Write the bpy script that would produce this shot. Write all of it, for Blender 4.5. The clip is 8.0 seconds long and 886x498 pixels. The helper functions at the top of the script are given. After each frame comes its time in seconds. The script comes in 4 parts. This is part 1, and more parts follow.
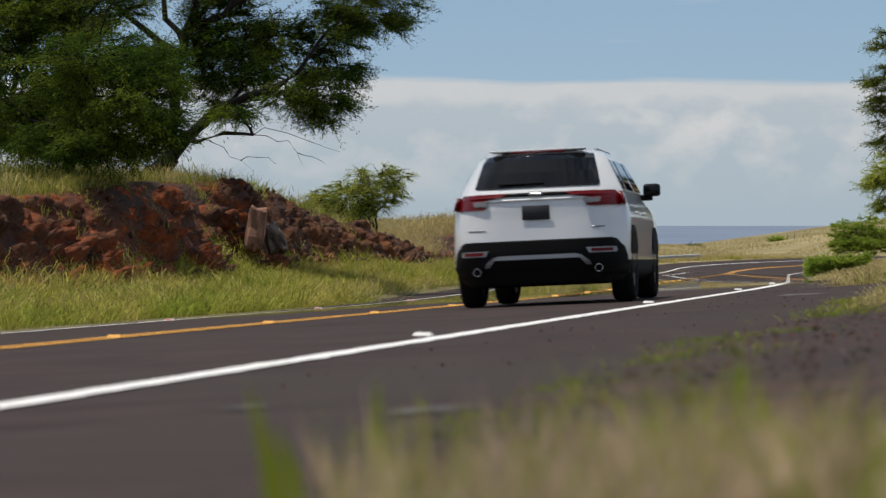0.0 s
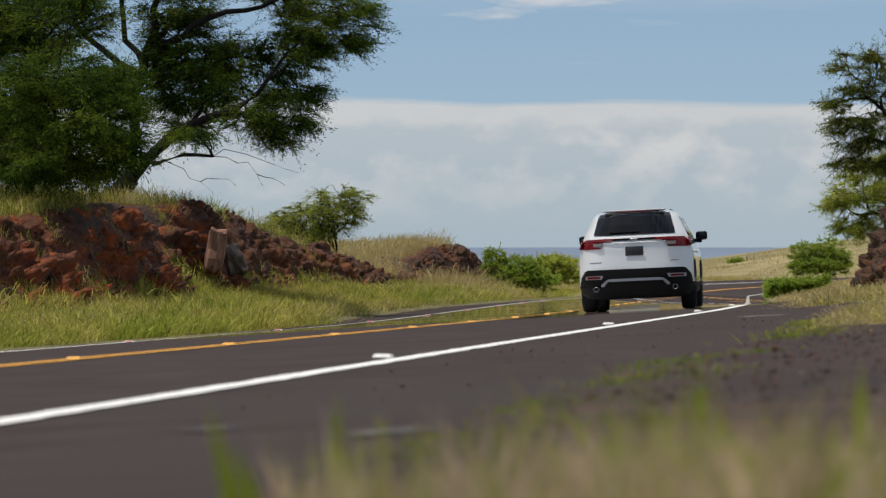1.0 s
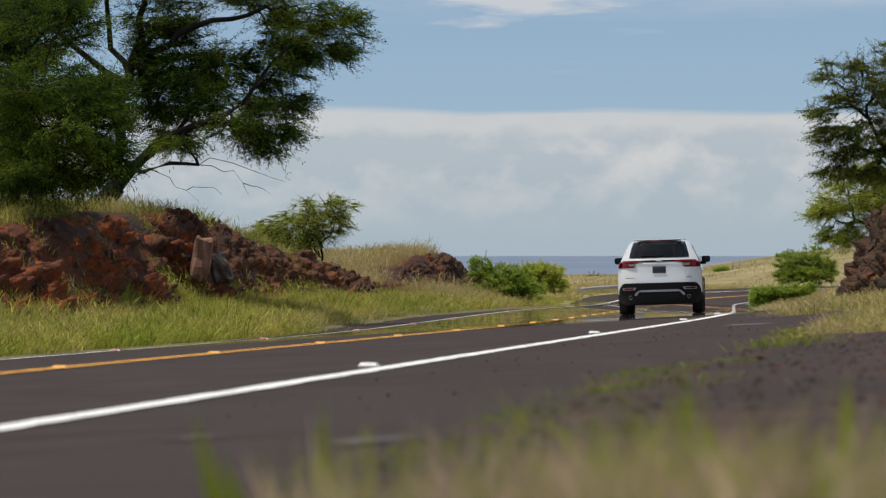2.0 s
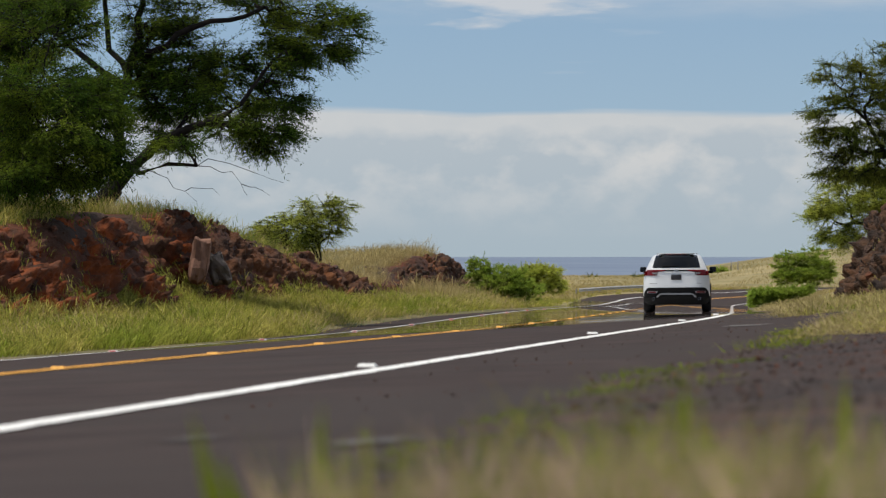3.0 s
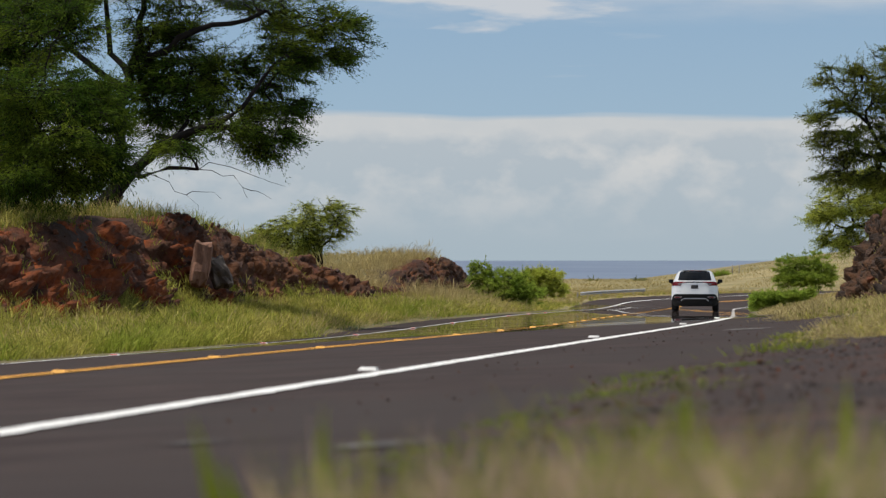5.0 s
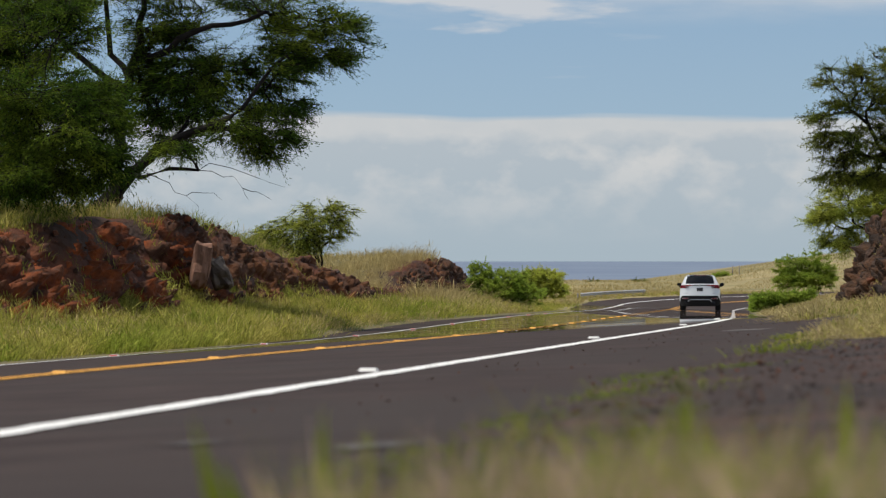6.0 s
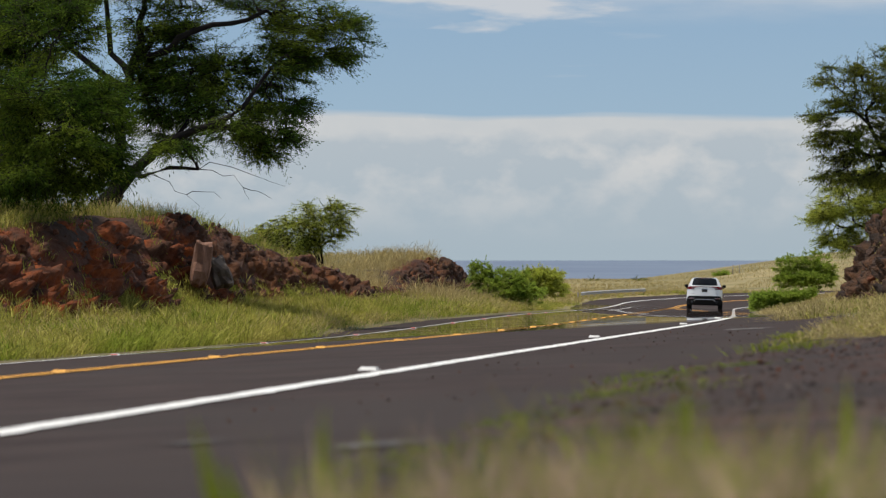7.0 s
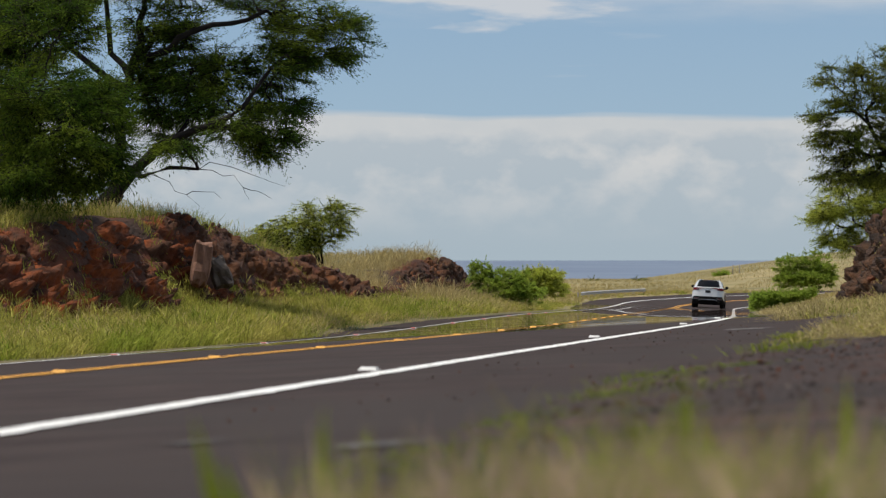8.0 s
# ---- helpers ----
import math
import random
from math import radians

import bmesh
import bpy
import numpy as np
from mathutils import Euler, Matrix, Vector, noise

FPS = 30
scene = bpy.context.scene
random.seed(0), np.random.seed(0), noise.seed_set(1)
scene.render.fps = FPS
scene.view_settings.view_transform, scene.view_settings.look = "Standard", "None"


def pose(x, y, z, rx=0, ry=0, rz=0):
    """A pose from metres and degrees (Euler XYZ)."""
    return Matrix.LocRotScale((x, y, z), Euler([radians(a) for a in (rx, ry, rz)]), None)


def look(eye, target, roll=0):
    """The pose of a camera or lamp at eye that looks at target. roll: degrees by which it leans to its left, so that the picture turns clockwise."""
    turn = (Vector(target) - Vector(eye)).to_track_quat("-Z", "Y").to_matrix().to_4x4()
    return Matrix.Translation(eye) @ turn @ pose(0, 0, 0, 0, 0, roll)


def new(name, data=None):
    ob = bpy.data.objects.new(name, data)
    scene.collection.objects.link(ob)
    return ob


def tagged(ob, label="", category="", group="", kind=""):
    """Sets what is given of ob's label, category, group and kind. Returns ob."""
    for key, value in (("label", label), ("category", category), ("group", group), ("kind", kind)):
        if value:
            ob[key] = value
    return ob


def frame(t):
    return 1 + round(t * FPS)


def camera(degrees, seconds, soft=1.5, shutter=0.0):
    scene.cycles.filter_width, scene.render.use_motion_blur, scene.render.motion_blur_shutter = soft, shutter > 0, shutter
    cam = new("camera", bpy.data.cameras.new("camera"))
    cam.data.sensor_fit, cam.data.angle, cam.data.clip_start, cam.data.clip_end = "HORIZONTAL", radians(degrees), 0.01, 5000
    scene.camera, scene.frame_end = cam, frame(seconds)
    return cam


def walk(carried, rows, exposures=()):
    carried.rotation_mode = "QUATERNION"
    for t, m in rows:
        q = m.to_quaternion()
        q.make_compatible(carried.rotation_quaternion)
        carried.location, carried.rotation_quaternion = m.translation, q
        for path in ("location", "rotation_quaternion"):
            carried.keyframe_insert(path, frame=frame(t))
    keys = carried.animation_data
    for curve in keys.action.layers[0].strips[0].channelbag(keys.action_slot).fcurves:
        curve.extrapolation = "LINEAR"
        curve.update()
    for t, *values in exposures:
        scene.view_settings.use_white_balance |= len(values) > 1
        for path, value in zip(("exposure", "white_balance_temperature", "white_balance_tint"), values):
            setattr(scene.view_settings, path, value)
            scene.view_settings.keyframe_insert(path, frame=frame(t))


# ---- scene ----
FOC = 5450.0                       # focal length over a picture 1568 wide
cam = camera(2 * math.degrees(math.atan(784 / FOC)), 8.0, soft=1.25, shutter=0.4)
cam.data.dof.use_dof = True
cam.data.dof.focus_distance = 75.0
cam.data.dof.aperture_fstop = 5.6
# seconds, turn to the left and tilt up in thousandths of a radian
PAN = [(0, 17.6, -10.5), (0.25, 12.9, -8.4), (0.5, 9.0, -6.6), (0.75, 6.5, -4.9), (1, 4.6, -3.5), (1.5, 1.5, -1.5), (2.2, -0.25, -0.6),
       (3, -0.55, -0.4), (3.5, -0.5, -0.3), (4, -0.45, 0.15), (4.5, -0.15, 0.5), (6, -0.1, 1.05), (6.5, 0, 0.73), (8, 0, 0.73)]
walk(cam, [(t, pose(0, 0, 0, 90 + math.degrees(p / 1000), 0, math.degrees(y / 1000))) for t, y, p in PAN])

# ---- light: high sun over broken sea cloud ----
SUN_EL, SUN_AZ = 75.0, -86.0       # azimuth from ahead, positive to the right
sun = new("sun", bpy.data.lights.new("sun", "SUN"))
sun.data.energy, sun.data.angle, sun.data.color = 3.9, radians(0.6), (1.0, 0.93, 0.82)
_e, _a = radians(SUN_EL), radians(SUN_AZ)
sun.matrix_world = look((60 * math.sin(_a) * math.cos(_e), 60 * math.cos(_a) * math.cos(_e), 60 * math.sin(_e)), (0, 0, 0))
tagged(sun, kind="structure")

world = bpy.data.worlds.new("sky")
scene.world = world
world.use_nodes = True
wt = world.node_tree
wt.nodes.clear()


def wnode(kind, **kw):
    n = wt.nodes.new(kind)
    for k, v in kw.items():
        if k == "op":
            n.operation = v
        elif k == "blend":
            n.blend_type = v
        elif k == "typ":
            n.data_type = v
    return n


def wmath(op, a, b=None, c=None, clamp=False):
    n = wnode("ShaderNodeMath", op=op)
    n.use_clamp = clamp
    for i, v in enumerate((a, b, c)):
        if v is None:
            continue
        if isinstance(v, (int, float)):
            n.inputs[i].default_value = v
        else:
            wt.links.new(v, n.inputs[i])
    return n.outputs[0]


def wmix(f, a, b):
    n = wnode("ShaderNodeMix", typ="RGBA")
    for i, v in ((0, f), (6, a), (7, b)):
        if isinstance(v, (int, float)):
            n.inputs[i].default_value = v
        elif isinstance(v, tuple):
            n.inputs[i].default_value = (*v, 1)
        else:
            wt.links.new(v, n.inputs[i])
    return n.outputs[2]


sky = wnode("ShaderNodeTexSky")
sky.sky_type, sky.sun_disc = "NISHITA", False
sky.sun_elevation, sky.sun_rotation = _e, _a
sky.air_density, sky.dust_density, sky.ozone_density = 1.0, 0.6, 2.0
co = wnode("ShaderNodeTexCoord")
sep = wnode("ShaderNodeSeparateXYZ")
wt.links.new(co.outputs["Generated"], sep.inputs[0])
elev = sep.outputs[2]


def cloud_noise(sx, sz, detail, seed, rough=0.55):
    mp = wnode("ShaderNodeMapping")
    mp.inputs["Scale"].default_value = (sx, sx, sz)
    mp.inputs["Location"].default_value = (seed, seed * 0.7, seed * 0.3)
    wt.links.new(co.outputs["Generated"], mp.inputs[0])
    nz = wnode("ShaderNodeTexNoise")
    nz.inputs["Scale"].default_value = 1.0
    nz.inputs["Detail"].default_value = detail
    nz.inputs["Roughness"].default_value = rough
    wt.links.new(mp.outputs[0], nz.inputs["Vector"])
    return nz.outputs["Fac"]


SKY_GAIN = 0.085
big = cloud_noise(7, 40, 3, 3.1)
fine = cloud_noise(38, 62, 7, 8.4, 0.55)
curl = cloud_noise(95, 130, 5, 4.4, 0.5)
wisp = cloud_noise(10, 130, 5, 1.7)
# the bank's top, about 2.5 degrees up, billows a little
top = wmath("ADD", elev, wmath("ADD", wmath("MULTIPLY", wmath("SUBTRACT", big, 0.5), -0.012), wmath("MULTIPLY", wmath("SUBTRACT", wisp, 0.5), -0.008)))
bank = wmath("MULTIPLY_ADD", top, -1 / 0.0032, 0.0450 / 0.0032, clamp=True)
# a smooth bright cap over heaped, blue-shaded billows that sink into haze
cap = wmath("MULTIPLY_ADD", wmath("ADD", elev, wmath("MULTIPLY", wmath("SUBTRACT", fine, 0.5), 0.022)), 1 / 0.005, -0.0335 / 0.005, clamp=True)
heap = wmath("MULTIPLY_ADD", wmath("SUBTRACT", fine, 0.5), 4.4, wmath("MULTIPLY_ADD", wmath("SUBTRACT", curl, 0.5), 1.8, 0.28), clamp=True)
heap = wmath("MULTIPLY", heap, wmath("MULTIPLY_ADD", elev, 1 / 0.026, -0.12, clamp=True))
puffs = wmath("MAXIMUM", heap, wmath("MULTIPLY", cap, wmath("MULTIPLY_ADD", curl, 0.5, 0.5)))
haze = wmix(wmath("MULTIPLY_ADD", elev, 1 / 0.04, 0.0, clamp=True), (4.55, 5.5, 6.2), (5.35, 6.0, 6.55))
bank_col = wmix(puffs, haze, (7.1, 7.25, 7.3))
wisps = wmath("MULTIPLY", wmath("MULTIPLY_ADD", wmath("SUBTRACT", wisp, 0.60), 6.0, 0.0, clamp=True), 0.35)
blue = wmix(wmath("MULTIPLY_ADD", elev, 1 / 0.10, -0.2, clamp=True), (4.2, 5.75, 7.0), (2.75, 4.45, 6.7))
low = wmix(wmath("MULTIPLY_ADD", elev, 1 / 0.25, -0.32, clamp=True), blue, sky.outputs[0])
high = cloud_noise(2.2, 3.2, 5, 5.5)
wisps = wmath("MAXIMUM", wisps, wmath("MULTIPLY", wmath("MULTIPLY_ADD", high, 4.0, -1.9, clamp=True), wmath("MULTIPLY_ADD", elev, 4.0, -0.6, clamp=True)))
veil = wmath("MULTIPLY", wmath("MULTIPLY_ADD", elev, 1 / 0.012, -0.0715 / 0.012, clamp=True), wmath("MULTIPLY_ADD", cloud_noise(9, 46, 6, 21.3), 5.0, -2.2, clamp=True))
wisps = wmath("MAXIMUM", wisps, wmath("MULTIPLY", veil, 0.75))
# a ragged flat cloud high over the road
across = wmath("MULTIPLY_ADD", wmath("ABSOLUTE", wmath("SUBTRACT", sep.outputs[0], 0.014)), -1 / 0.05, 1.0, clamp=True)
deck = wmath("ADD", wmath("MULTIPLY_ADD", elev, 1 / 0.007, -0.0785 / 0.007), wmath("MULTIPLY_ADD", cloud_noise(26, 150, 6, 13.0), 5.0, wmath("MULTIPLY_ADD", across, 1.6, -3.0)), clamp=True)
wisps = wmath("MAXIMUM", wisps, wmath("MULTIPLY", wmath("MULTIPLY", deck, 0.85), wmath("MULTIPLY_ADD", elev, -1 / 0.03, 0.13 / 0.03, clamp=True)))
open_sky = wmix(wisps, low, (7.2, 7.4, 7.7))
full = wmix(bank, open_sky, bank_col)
bg = wnode("ShaderNodeBackground")
bg.inputs[1].default_value = SKY_GAIN
wt.links.new(full, bg.inputs[0])
out = wnode("ShaderNodeOutputWorld")
wt.links.new(bg.outputs[0], out.inputs[0])
scene.view_settings.exposure = 0.0


# ---- materials ----
def material(name, col, col2=None, scale=3.0, rough=0.85, metal=0.0, bump=0.0, bump_scale=30.0, detail=6.0, spec=0.3, coat=0.0, mid=0.5, width=0.35,
             col3=None, scale3=0.4, trans=0.0, rand=0.0, sss=0.0, long=1.0):
    """Two-scale procedural surface: col and col2 mixed by noise, col3 in wide patches, fine relief; long draws the grain out along the road."""
    m = bpy.data.materials.new(name)
    m.use_nodes = True
    t = m.node_tree
    b = t.nodes["Principled BSDF"]
    b.inputs["Base Color"].default_value = (*col, 1)
    b.inputs["Roughness"].default_value = rough
    b.inputs["Metallic"].default_value = metal
    b.inputs["Specular IOR Level"].default_value = spec
    b.inputs["Coat Weight"].default_value = coat
    b.inputs["Coat Roughness"].default_value = 0.04
    b.inputs["Transmission Weight"].default_value = trans
    geo = t.nodes.new("ShaderNodeNewGeometry")

    def nz(s, d, off=0.0):
        n = t.nodes.new("ShaderNodeTexNoise")
        n.inputs["Scale"].default_value = s
        n.inputs["Detail"].default_value = d
        if off or long != 1.0:
            mp = t.nodes.new("ShaderNodeMapping")
            mp.inputs["Scale"].default_value = (1, 1 / long, 1)
            mp.inputs["Location"].default_value = (off, off, off)
            t.links.new(geo.outputs["Position"], mp.inputs[0])
            t.links.new(mp.outputs[0], n.inputs["Vector"])
        else:
            t.links.new(geo.outputs["Position"], n.inputs["Vector"])
        return n.outputs["Fac"]

    def ramp(src, lo, hi):
        r = t.nodes.new("ShaderNodeMapRange")
        r.inputs[1].default_value, r.inputs[2].default_value = lo, hi
        t.links.new(src, r.inputs[0])
        return r.outputs[0]

    def mix(f, a, c):
        n = t.nodes.new("ShaderNodeMix")
        n.data_type = "RGBA"
        t.links.new(f, n.inputs[0])
        for i, v in ((6, a), (7, c)):
            if isinstance(v, tuple):
                n.inputs[i].default_value = (*v, 1)
            else:
                t.links.new(v, n.inputs[i])
        return n.outputs[2]

    cur = col
    if col2:
        cur = mix(ramp(nz(scale, detail), mid - width / 2, mid + width / 2), cur, col2)
    if col3:
        cur = mix(ramp(nz(scale3, 3, 11.0), 0.45, 0.68), cur, col3)
    if rand:
        isl = geo.outputs["Random Per Island"]
        h = t.nodes.new("ShaderNodeHueSaturation")
        v = t.nodes.new("ShaderNodeMapRange")
        v.inputs[3].default_value, v.inputs[4].default_value = 1 - rand, 1 + rand
        t.links.new(isl, v.inputs[0])
        t.links.new(v.outputs[0], h.inputs["Value"])
        if isinstance(cur, tuple):
            h.inputs["Color"].default_value = (*cur, 1)
        else:
            t.links.new(cur, h.inputs["Color"])
        cur = h.outputs[0]
    if not isinstance(cur, tuple):
        t.links.new(cur, b.inputs["Base Color"])
    if bump:
        bp = t.nodes.new("ShaderNodeBump")
        bp.inputs["Strength"].default_value = min(1.0, bump * 20)
        bp.inputs["Distance"].default_value = bump
        t.links.new(nz(bump_scale, 6, 3.0), bp.inputs["Height"])
        t.links.new(bp.outputs[0], b.inputs["Normal"])
    if sss:
        tr = t.nodes.new("ShaderNodeBsdfTranslucent")
        add = t.nodes.new("ShaderNodeMixShader")
        add.inputs[0].default_value = sss
        if isinstance(cur, tuple):
            tr.inputs[0].default_value = (*cur, 1)
        else:
            t.links.new(cur, tr.inputs[0])
        t.links.new(b.outputs[0], add.inputs[1])
        t.links.new(tr.outputs[0], add.inputs[2])
        t.links.new(add.outputs[0], t.nodes["Material Output"].inputs[0])
    return m


def road_material():
    """Worn asphalt; far down the road the hot still air over it makes it mirror the scene at grazing angles."""
    m = material("asphalt", (0.030, 0.0212, 0.0196), (0.053, 0.0385, 0.0345), 1.8, 0.9, bump=0.004, bump_scale=90, spec=0.12, col3=(0.042, 0.033, 0.030), scale3=0.3)
    return hot_gloss(m)


def hot_gloss(m, most=0.93):
    t = m.node_tree
    b = t.nodes["Principled BSDF"]
    geo = t.nodes.new("ShaderNodeNewGeometry")
    sp = t.nodes.new("ShaderNodeSeparateXYZ")
    t.links.new(geo.outputs["Position"], sp.inputs[0])
    mp = t.nodes.new("ShaderNodeMapping")
    mp.inputs["Scale"].default_value = (0.30, 0.20, 0)
    t.links.new(geo.outputs["Position"], mp.inputs[0])
    n = t.nodes.new("ShaderNodeTexNoise")
    n.inputs["Scale"].default_value, n.inputs["Detail"].default_value = 1.0, 4
    t.links.new(mp.outputs[0], n.inputs["Vector"])
    a = t.nodes.new("ShaderNodeMath")
    a.operation = "MULTIPLY_ADD"
    t.links.new(n.outputs["Fac"], a.inputs[0])
    a.inputs[1].default_value = 18.0
    lane_off = t.nodes.new("ShaderNodeMapRange")
    lane_off.inputs[1].default_value, lane_off.inputs[2].default_value = -3.0, 6.0
    lane_off.inputs[3].default_value, lane_off.inputs[4].default_value = -8.0, 9.0
    t.links.new(sp.outputs[0], lane_off.inputs[0])
    back = t.nodes.new("ShaderNodeMath")
    back.operation = "SUBTRACT"
    t.links.new(sp.outputs[1], back.inputs[0])
    t.links.new(lane_off.outputs[0], back.inputs[1])
    t.links.new(back.outputs[0], a.inputs[2])
    near = t.nodes.new("ShaderNodeMapRange")
    near.inputs[1].default_value, near.inputs[2].default_value = 53.0, 59.0
    t.links.new(a.outputs[0], near.inputs[0])
    far = t.nodes.new("ShaderNodeMapRange")
    far.inputs[1].default_value, far.inputs[2].default_value = 150.0, 185.0
    far.inputs[3].default_value, far.inputs[4].default_value = 1.0, 0.0
    t.links.new(sp.outputs[1], far.inputs[0])
    w = t.nodes.new("ShaderNodeMath")
    w.operation = "MULTIPLY"
    t.links.new(near.outputs[0], w.inputs[0])
    t.links.new(far.outputs[0], w.inputs[1])
    mp2 = t.nodes.new("ShaderNodeMapping")
    mp2.inputs["Scale"].default_value = (0.16, 0.42, 0)
    mp2.inputs["Location"].default_value = (4.0, 2.0, 0)
    t.links.new(geo.outputs["Position"], mp2.inputs[0])
    n2 = t.nodes.new("ShaderNodeTexNoise")
    n2.inputs["Scale"].default_value, n2.inputs["Detail"].default_value = 1.0, 3
    t.links.new(mp2.outputs[0], n2.inputs["Vector"])
    streak = t.nodes.new("ShaderNodeMapRange")
    streak.inputs[1].default_value, streak.inputs[2].default_value = 0.36, 0.52
    streak.inputs[3].default_value = 0.6
    t.links.new(n2.outputs["Fac"], streak.inputs[0])
    w1 = t.nodes.new("ShaderNodeMath")
    w1.operation = "MULTIPLY"
    t.links.new(w.outputs[0], w1.inputs[0])
    t.links.new(streak.outputs[0], w1.inputs[1])
    w = w1
    gl = t.nodes.new("ShaderNodeBsdfGlossy")
    gl.inputs["Color"].default_value = (0.9, 0.9, 0.9, 1)
    gl.inputs["Roughness"].default_value = 0.0
    # the mirroring layer of hot air is one even slope over the road
    layer = t.nodes.new("ShaderNodeCombineXYZ")
    layer.inputs[0].default_value, layer.inputs[1].default_value, layer.inputs[2].default_value = 0.00166, 0.0176, 0.99984
    mp3 = t.nodes.new("ShaderNodeMapping")
    mp3.inputs["Scale"].default_value = (0.50, 0.50, 0)
    t.links.new(geo.outputs["Position"], mp3.inputs[0])
    n3 = t.nodes.new("ShaderNodeTexNoise")
    n3.inputs["Scale"].default_value, n3.inputs["Detail"].default_value = 1.0, 3
    t.links.new(mp3.outputs[0], n3.inputs["Vector"])
    side = t.nodes.new("ShaderNodeMapRange")
    side.inputs[1].default_value, side.inputs[2].default_value = 1.5, 5.0
    side.inputs[3].default_value, side.inputs[4].default_value = 0.0184, 0.0162
    t.links.new(sp.outputs[0], side.inputs[0])
    swell = t.nodes.new("ShaderNodeMath")
    swell.operation = "MULTIPLY_ADD"
    swell.inputs[1].default_value = -0.0028
    t.links.new(n3.outputs["Fac"], swell.inputs[0])
    t.links.new(side.outputs[0], swell.inputs[2])
    bend = t.nodes.new("ShaderNodeMapRange")
    bend.inputs[1].default_value, bend.inputs[2].default_value = 4.9, 6.0
    bend.inputs[3].default_value, bend.inputs[4].default_value = 0.0, 0.0014
    t.links.new(sp.outputs[0], bend.inputs[0])
    tilt = t.nodes.new("ShaderNodeMath")
    t.links.new(swell.outputs[0], tilt.inputs[0])
    t.links.new(bend.outputs[0], tilt.inputs[1])
    t.links.new(tilt.outputs[0], layer.inputs[1])
    t.links.new(layer.outputs[0], gl.inputs["Normal"])
    w2 = t.nodes.new("ShaderNodeMath")
    w2.operation = "MULTIPLY"
    w2.inputs[1].default_value = most
    t.links.new(w.outputs[0], w2.inputs[0])
    mx = t.nodes.new("ShaderNodeMixShader")
    t.links.new(w2.outputs[0], mx.inputs[0])
    t.links.new(b.outputs[0], mx.inputs[1])
    t.links.new(gl.outputs[0], mx.inputs[2])
    t.links.new(mx.outputs[0], t.nodes["Material Output"].inputs[0])
    return m


ASPHALT = road_material()
PAINT_WHITE = hot_gloss(material("road_paint_white", (0.78, 0.78, 0.76), (0.6, 0.6, 0.58), 9, 0.7, mid=0.62, width=0.3), 0.6)
PAINT_YELLOW = hot_gloss(material("road_paint_yellow", (0.66, 0.33, 0.05), (0.5, 0.25, 0.05), 9, 0.7, mid=0.6, width=0.3), 0.74)
SOIL = material("dry_soil", (0.11, 0.095, 0.042), (0.17, 0.14, 0.07), 0.8, 0.95, bump=0.03, bump_scale=8, col3=(0.075, 0.085, 0.026), scale3=0.25)
FIELD = material("dry_grass_field", (0.27, 0.225, 0.105), (0.15, 0.13, 0.055), 0.16, 0.95, bump=0.15, bump_scale=2, col3=(0.37, 0.30, 0.155), scale3=0.05)
GRAVEL = material("dark_gravel", (0.012, 0.0095, 0.009), (0.046, 0.031, 0.027), 9, 0.95, bump=0.03, bump_scale=30, col3=(0.062, 0.034, 0.026), scale3=1.6)
RED_EARTH = material("red_earth", (0.13, 0.036, 0.013), (0.050, 0.022, 0.013), 1.3, 0.95, bump=0.08, bump_scale=9, col3=(0.040, 0.028, 0.023), scale3=0.5, width=0.25, long=3.5)
ROCK = material("dark_basalt", (0.045, 0.033, 0.028), (0.10, 0.055, 0.036), 3.0, 0.9, bump=0.06, bump_scale=12, col3=(0.15, 0.048, 0.020), scale3=1.0)
BANK = material("broken_red_bank", (0.27, 0.062, 0.012), (0.045, 0.019, 0.010), 2.8, 0.95, bump=0.06, bump_scale=14, col3=(0.070, 0.030, 0.016), scale3=1.1, width=0.26, mid=0.49, long=3.5)
BANK_MOUND = material("brown_broken_earth", (0.15, 0.055, 0.020), (0.050, 0.024, 0.014), 2.6, 0.95, bump=0.06, bump_scale=14, col3=(0.030, 0.021, 0.016), scale3=0.7, width=0.25, long=3.5)
BANK_DARK = material("broken_dark_bank", (0.062, 0.032, 0.017), (0.020, 0.013, 0.010), 3.6, 0.95, bump=0.06, bump_scale=14, col3=(0.095, 0.042, 0.018), scale3=1.6, width=0.22, long=2.0)
BANK_TAIL = material("dark_brown_bank", (0.095, 0.036, 0.014), (0.036, 0.019, 0.013), 2.2, 0.95, bump=0.06, bump_scale=14, col3=(0.15, 0.055, 0.018), scale3=0.6, width=0.26, long=3.5)
PINK = material("pink_rock", (0.27, 0.145, 0.10), (0.16, 0.085, 0.06), 4, 0.9, bump=0.03, bump_scale=14)
GREYROCK = material("grey_rock", (0.17, 0.14, 0.12), (0.09, 0.072, 0.062), 5, 0.9, bump=0.03, bump_scale=14)
SEA = material("sea_water", (0.165, 0.205, 0.27), (0.105, 0.14, 0.21), 0.006, 0.5, spec=0.25)
CARWHITE = material("white_car_paint", (0.70, 0.715, 0.72), rough=0.32, spec=0.5, coat=1.0)
PLASTIC = material("black_plastic", (0.005, 0.005, 0.0055), (0.009, 0.009, 0.009), 60, 0.75, spec=0.1)
GLASS = material("tinted_glass", (0.004, 0.005, 0.006), rough=0.0, spec=0.3)
REDLAMP = material("red_lamp_glass", (0.12, 0.002, 0.004), rough=0.25, spec=0.25, coat=0.12)
CLEARLAMP = material("clear_lamp_glass", (0.16, 0.15, 0.15), rough=0.12, spec=0.6, coat=0.6)
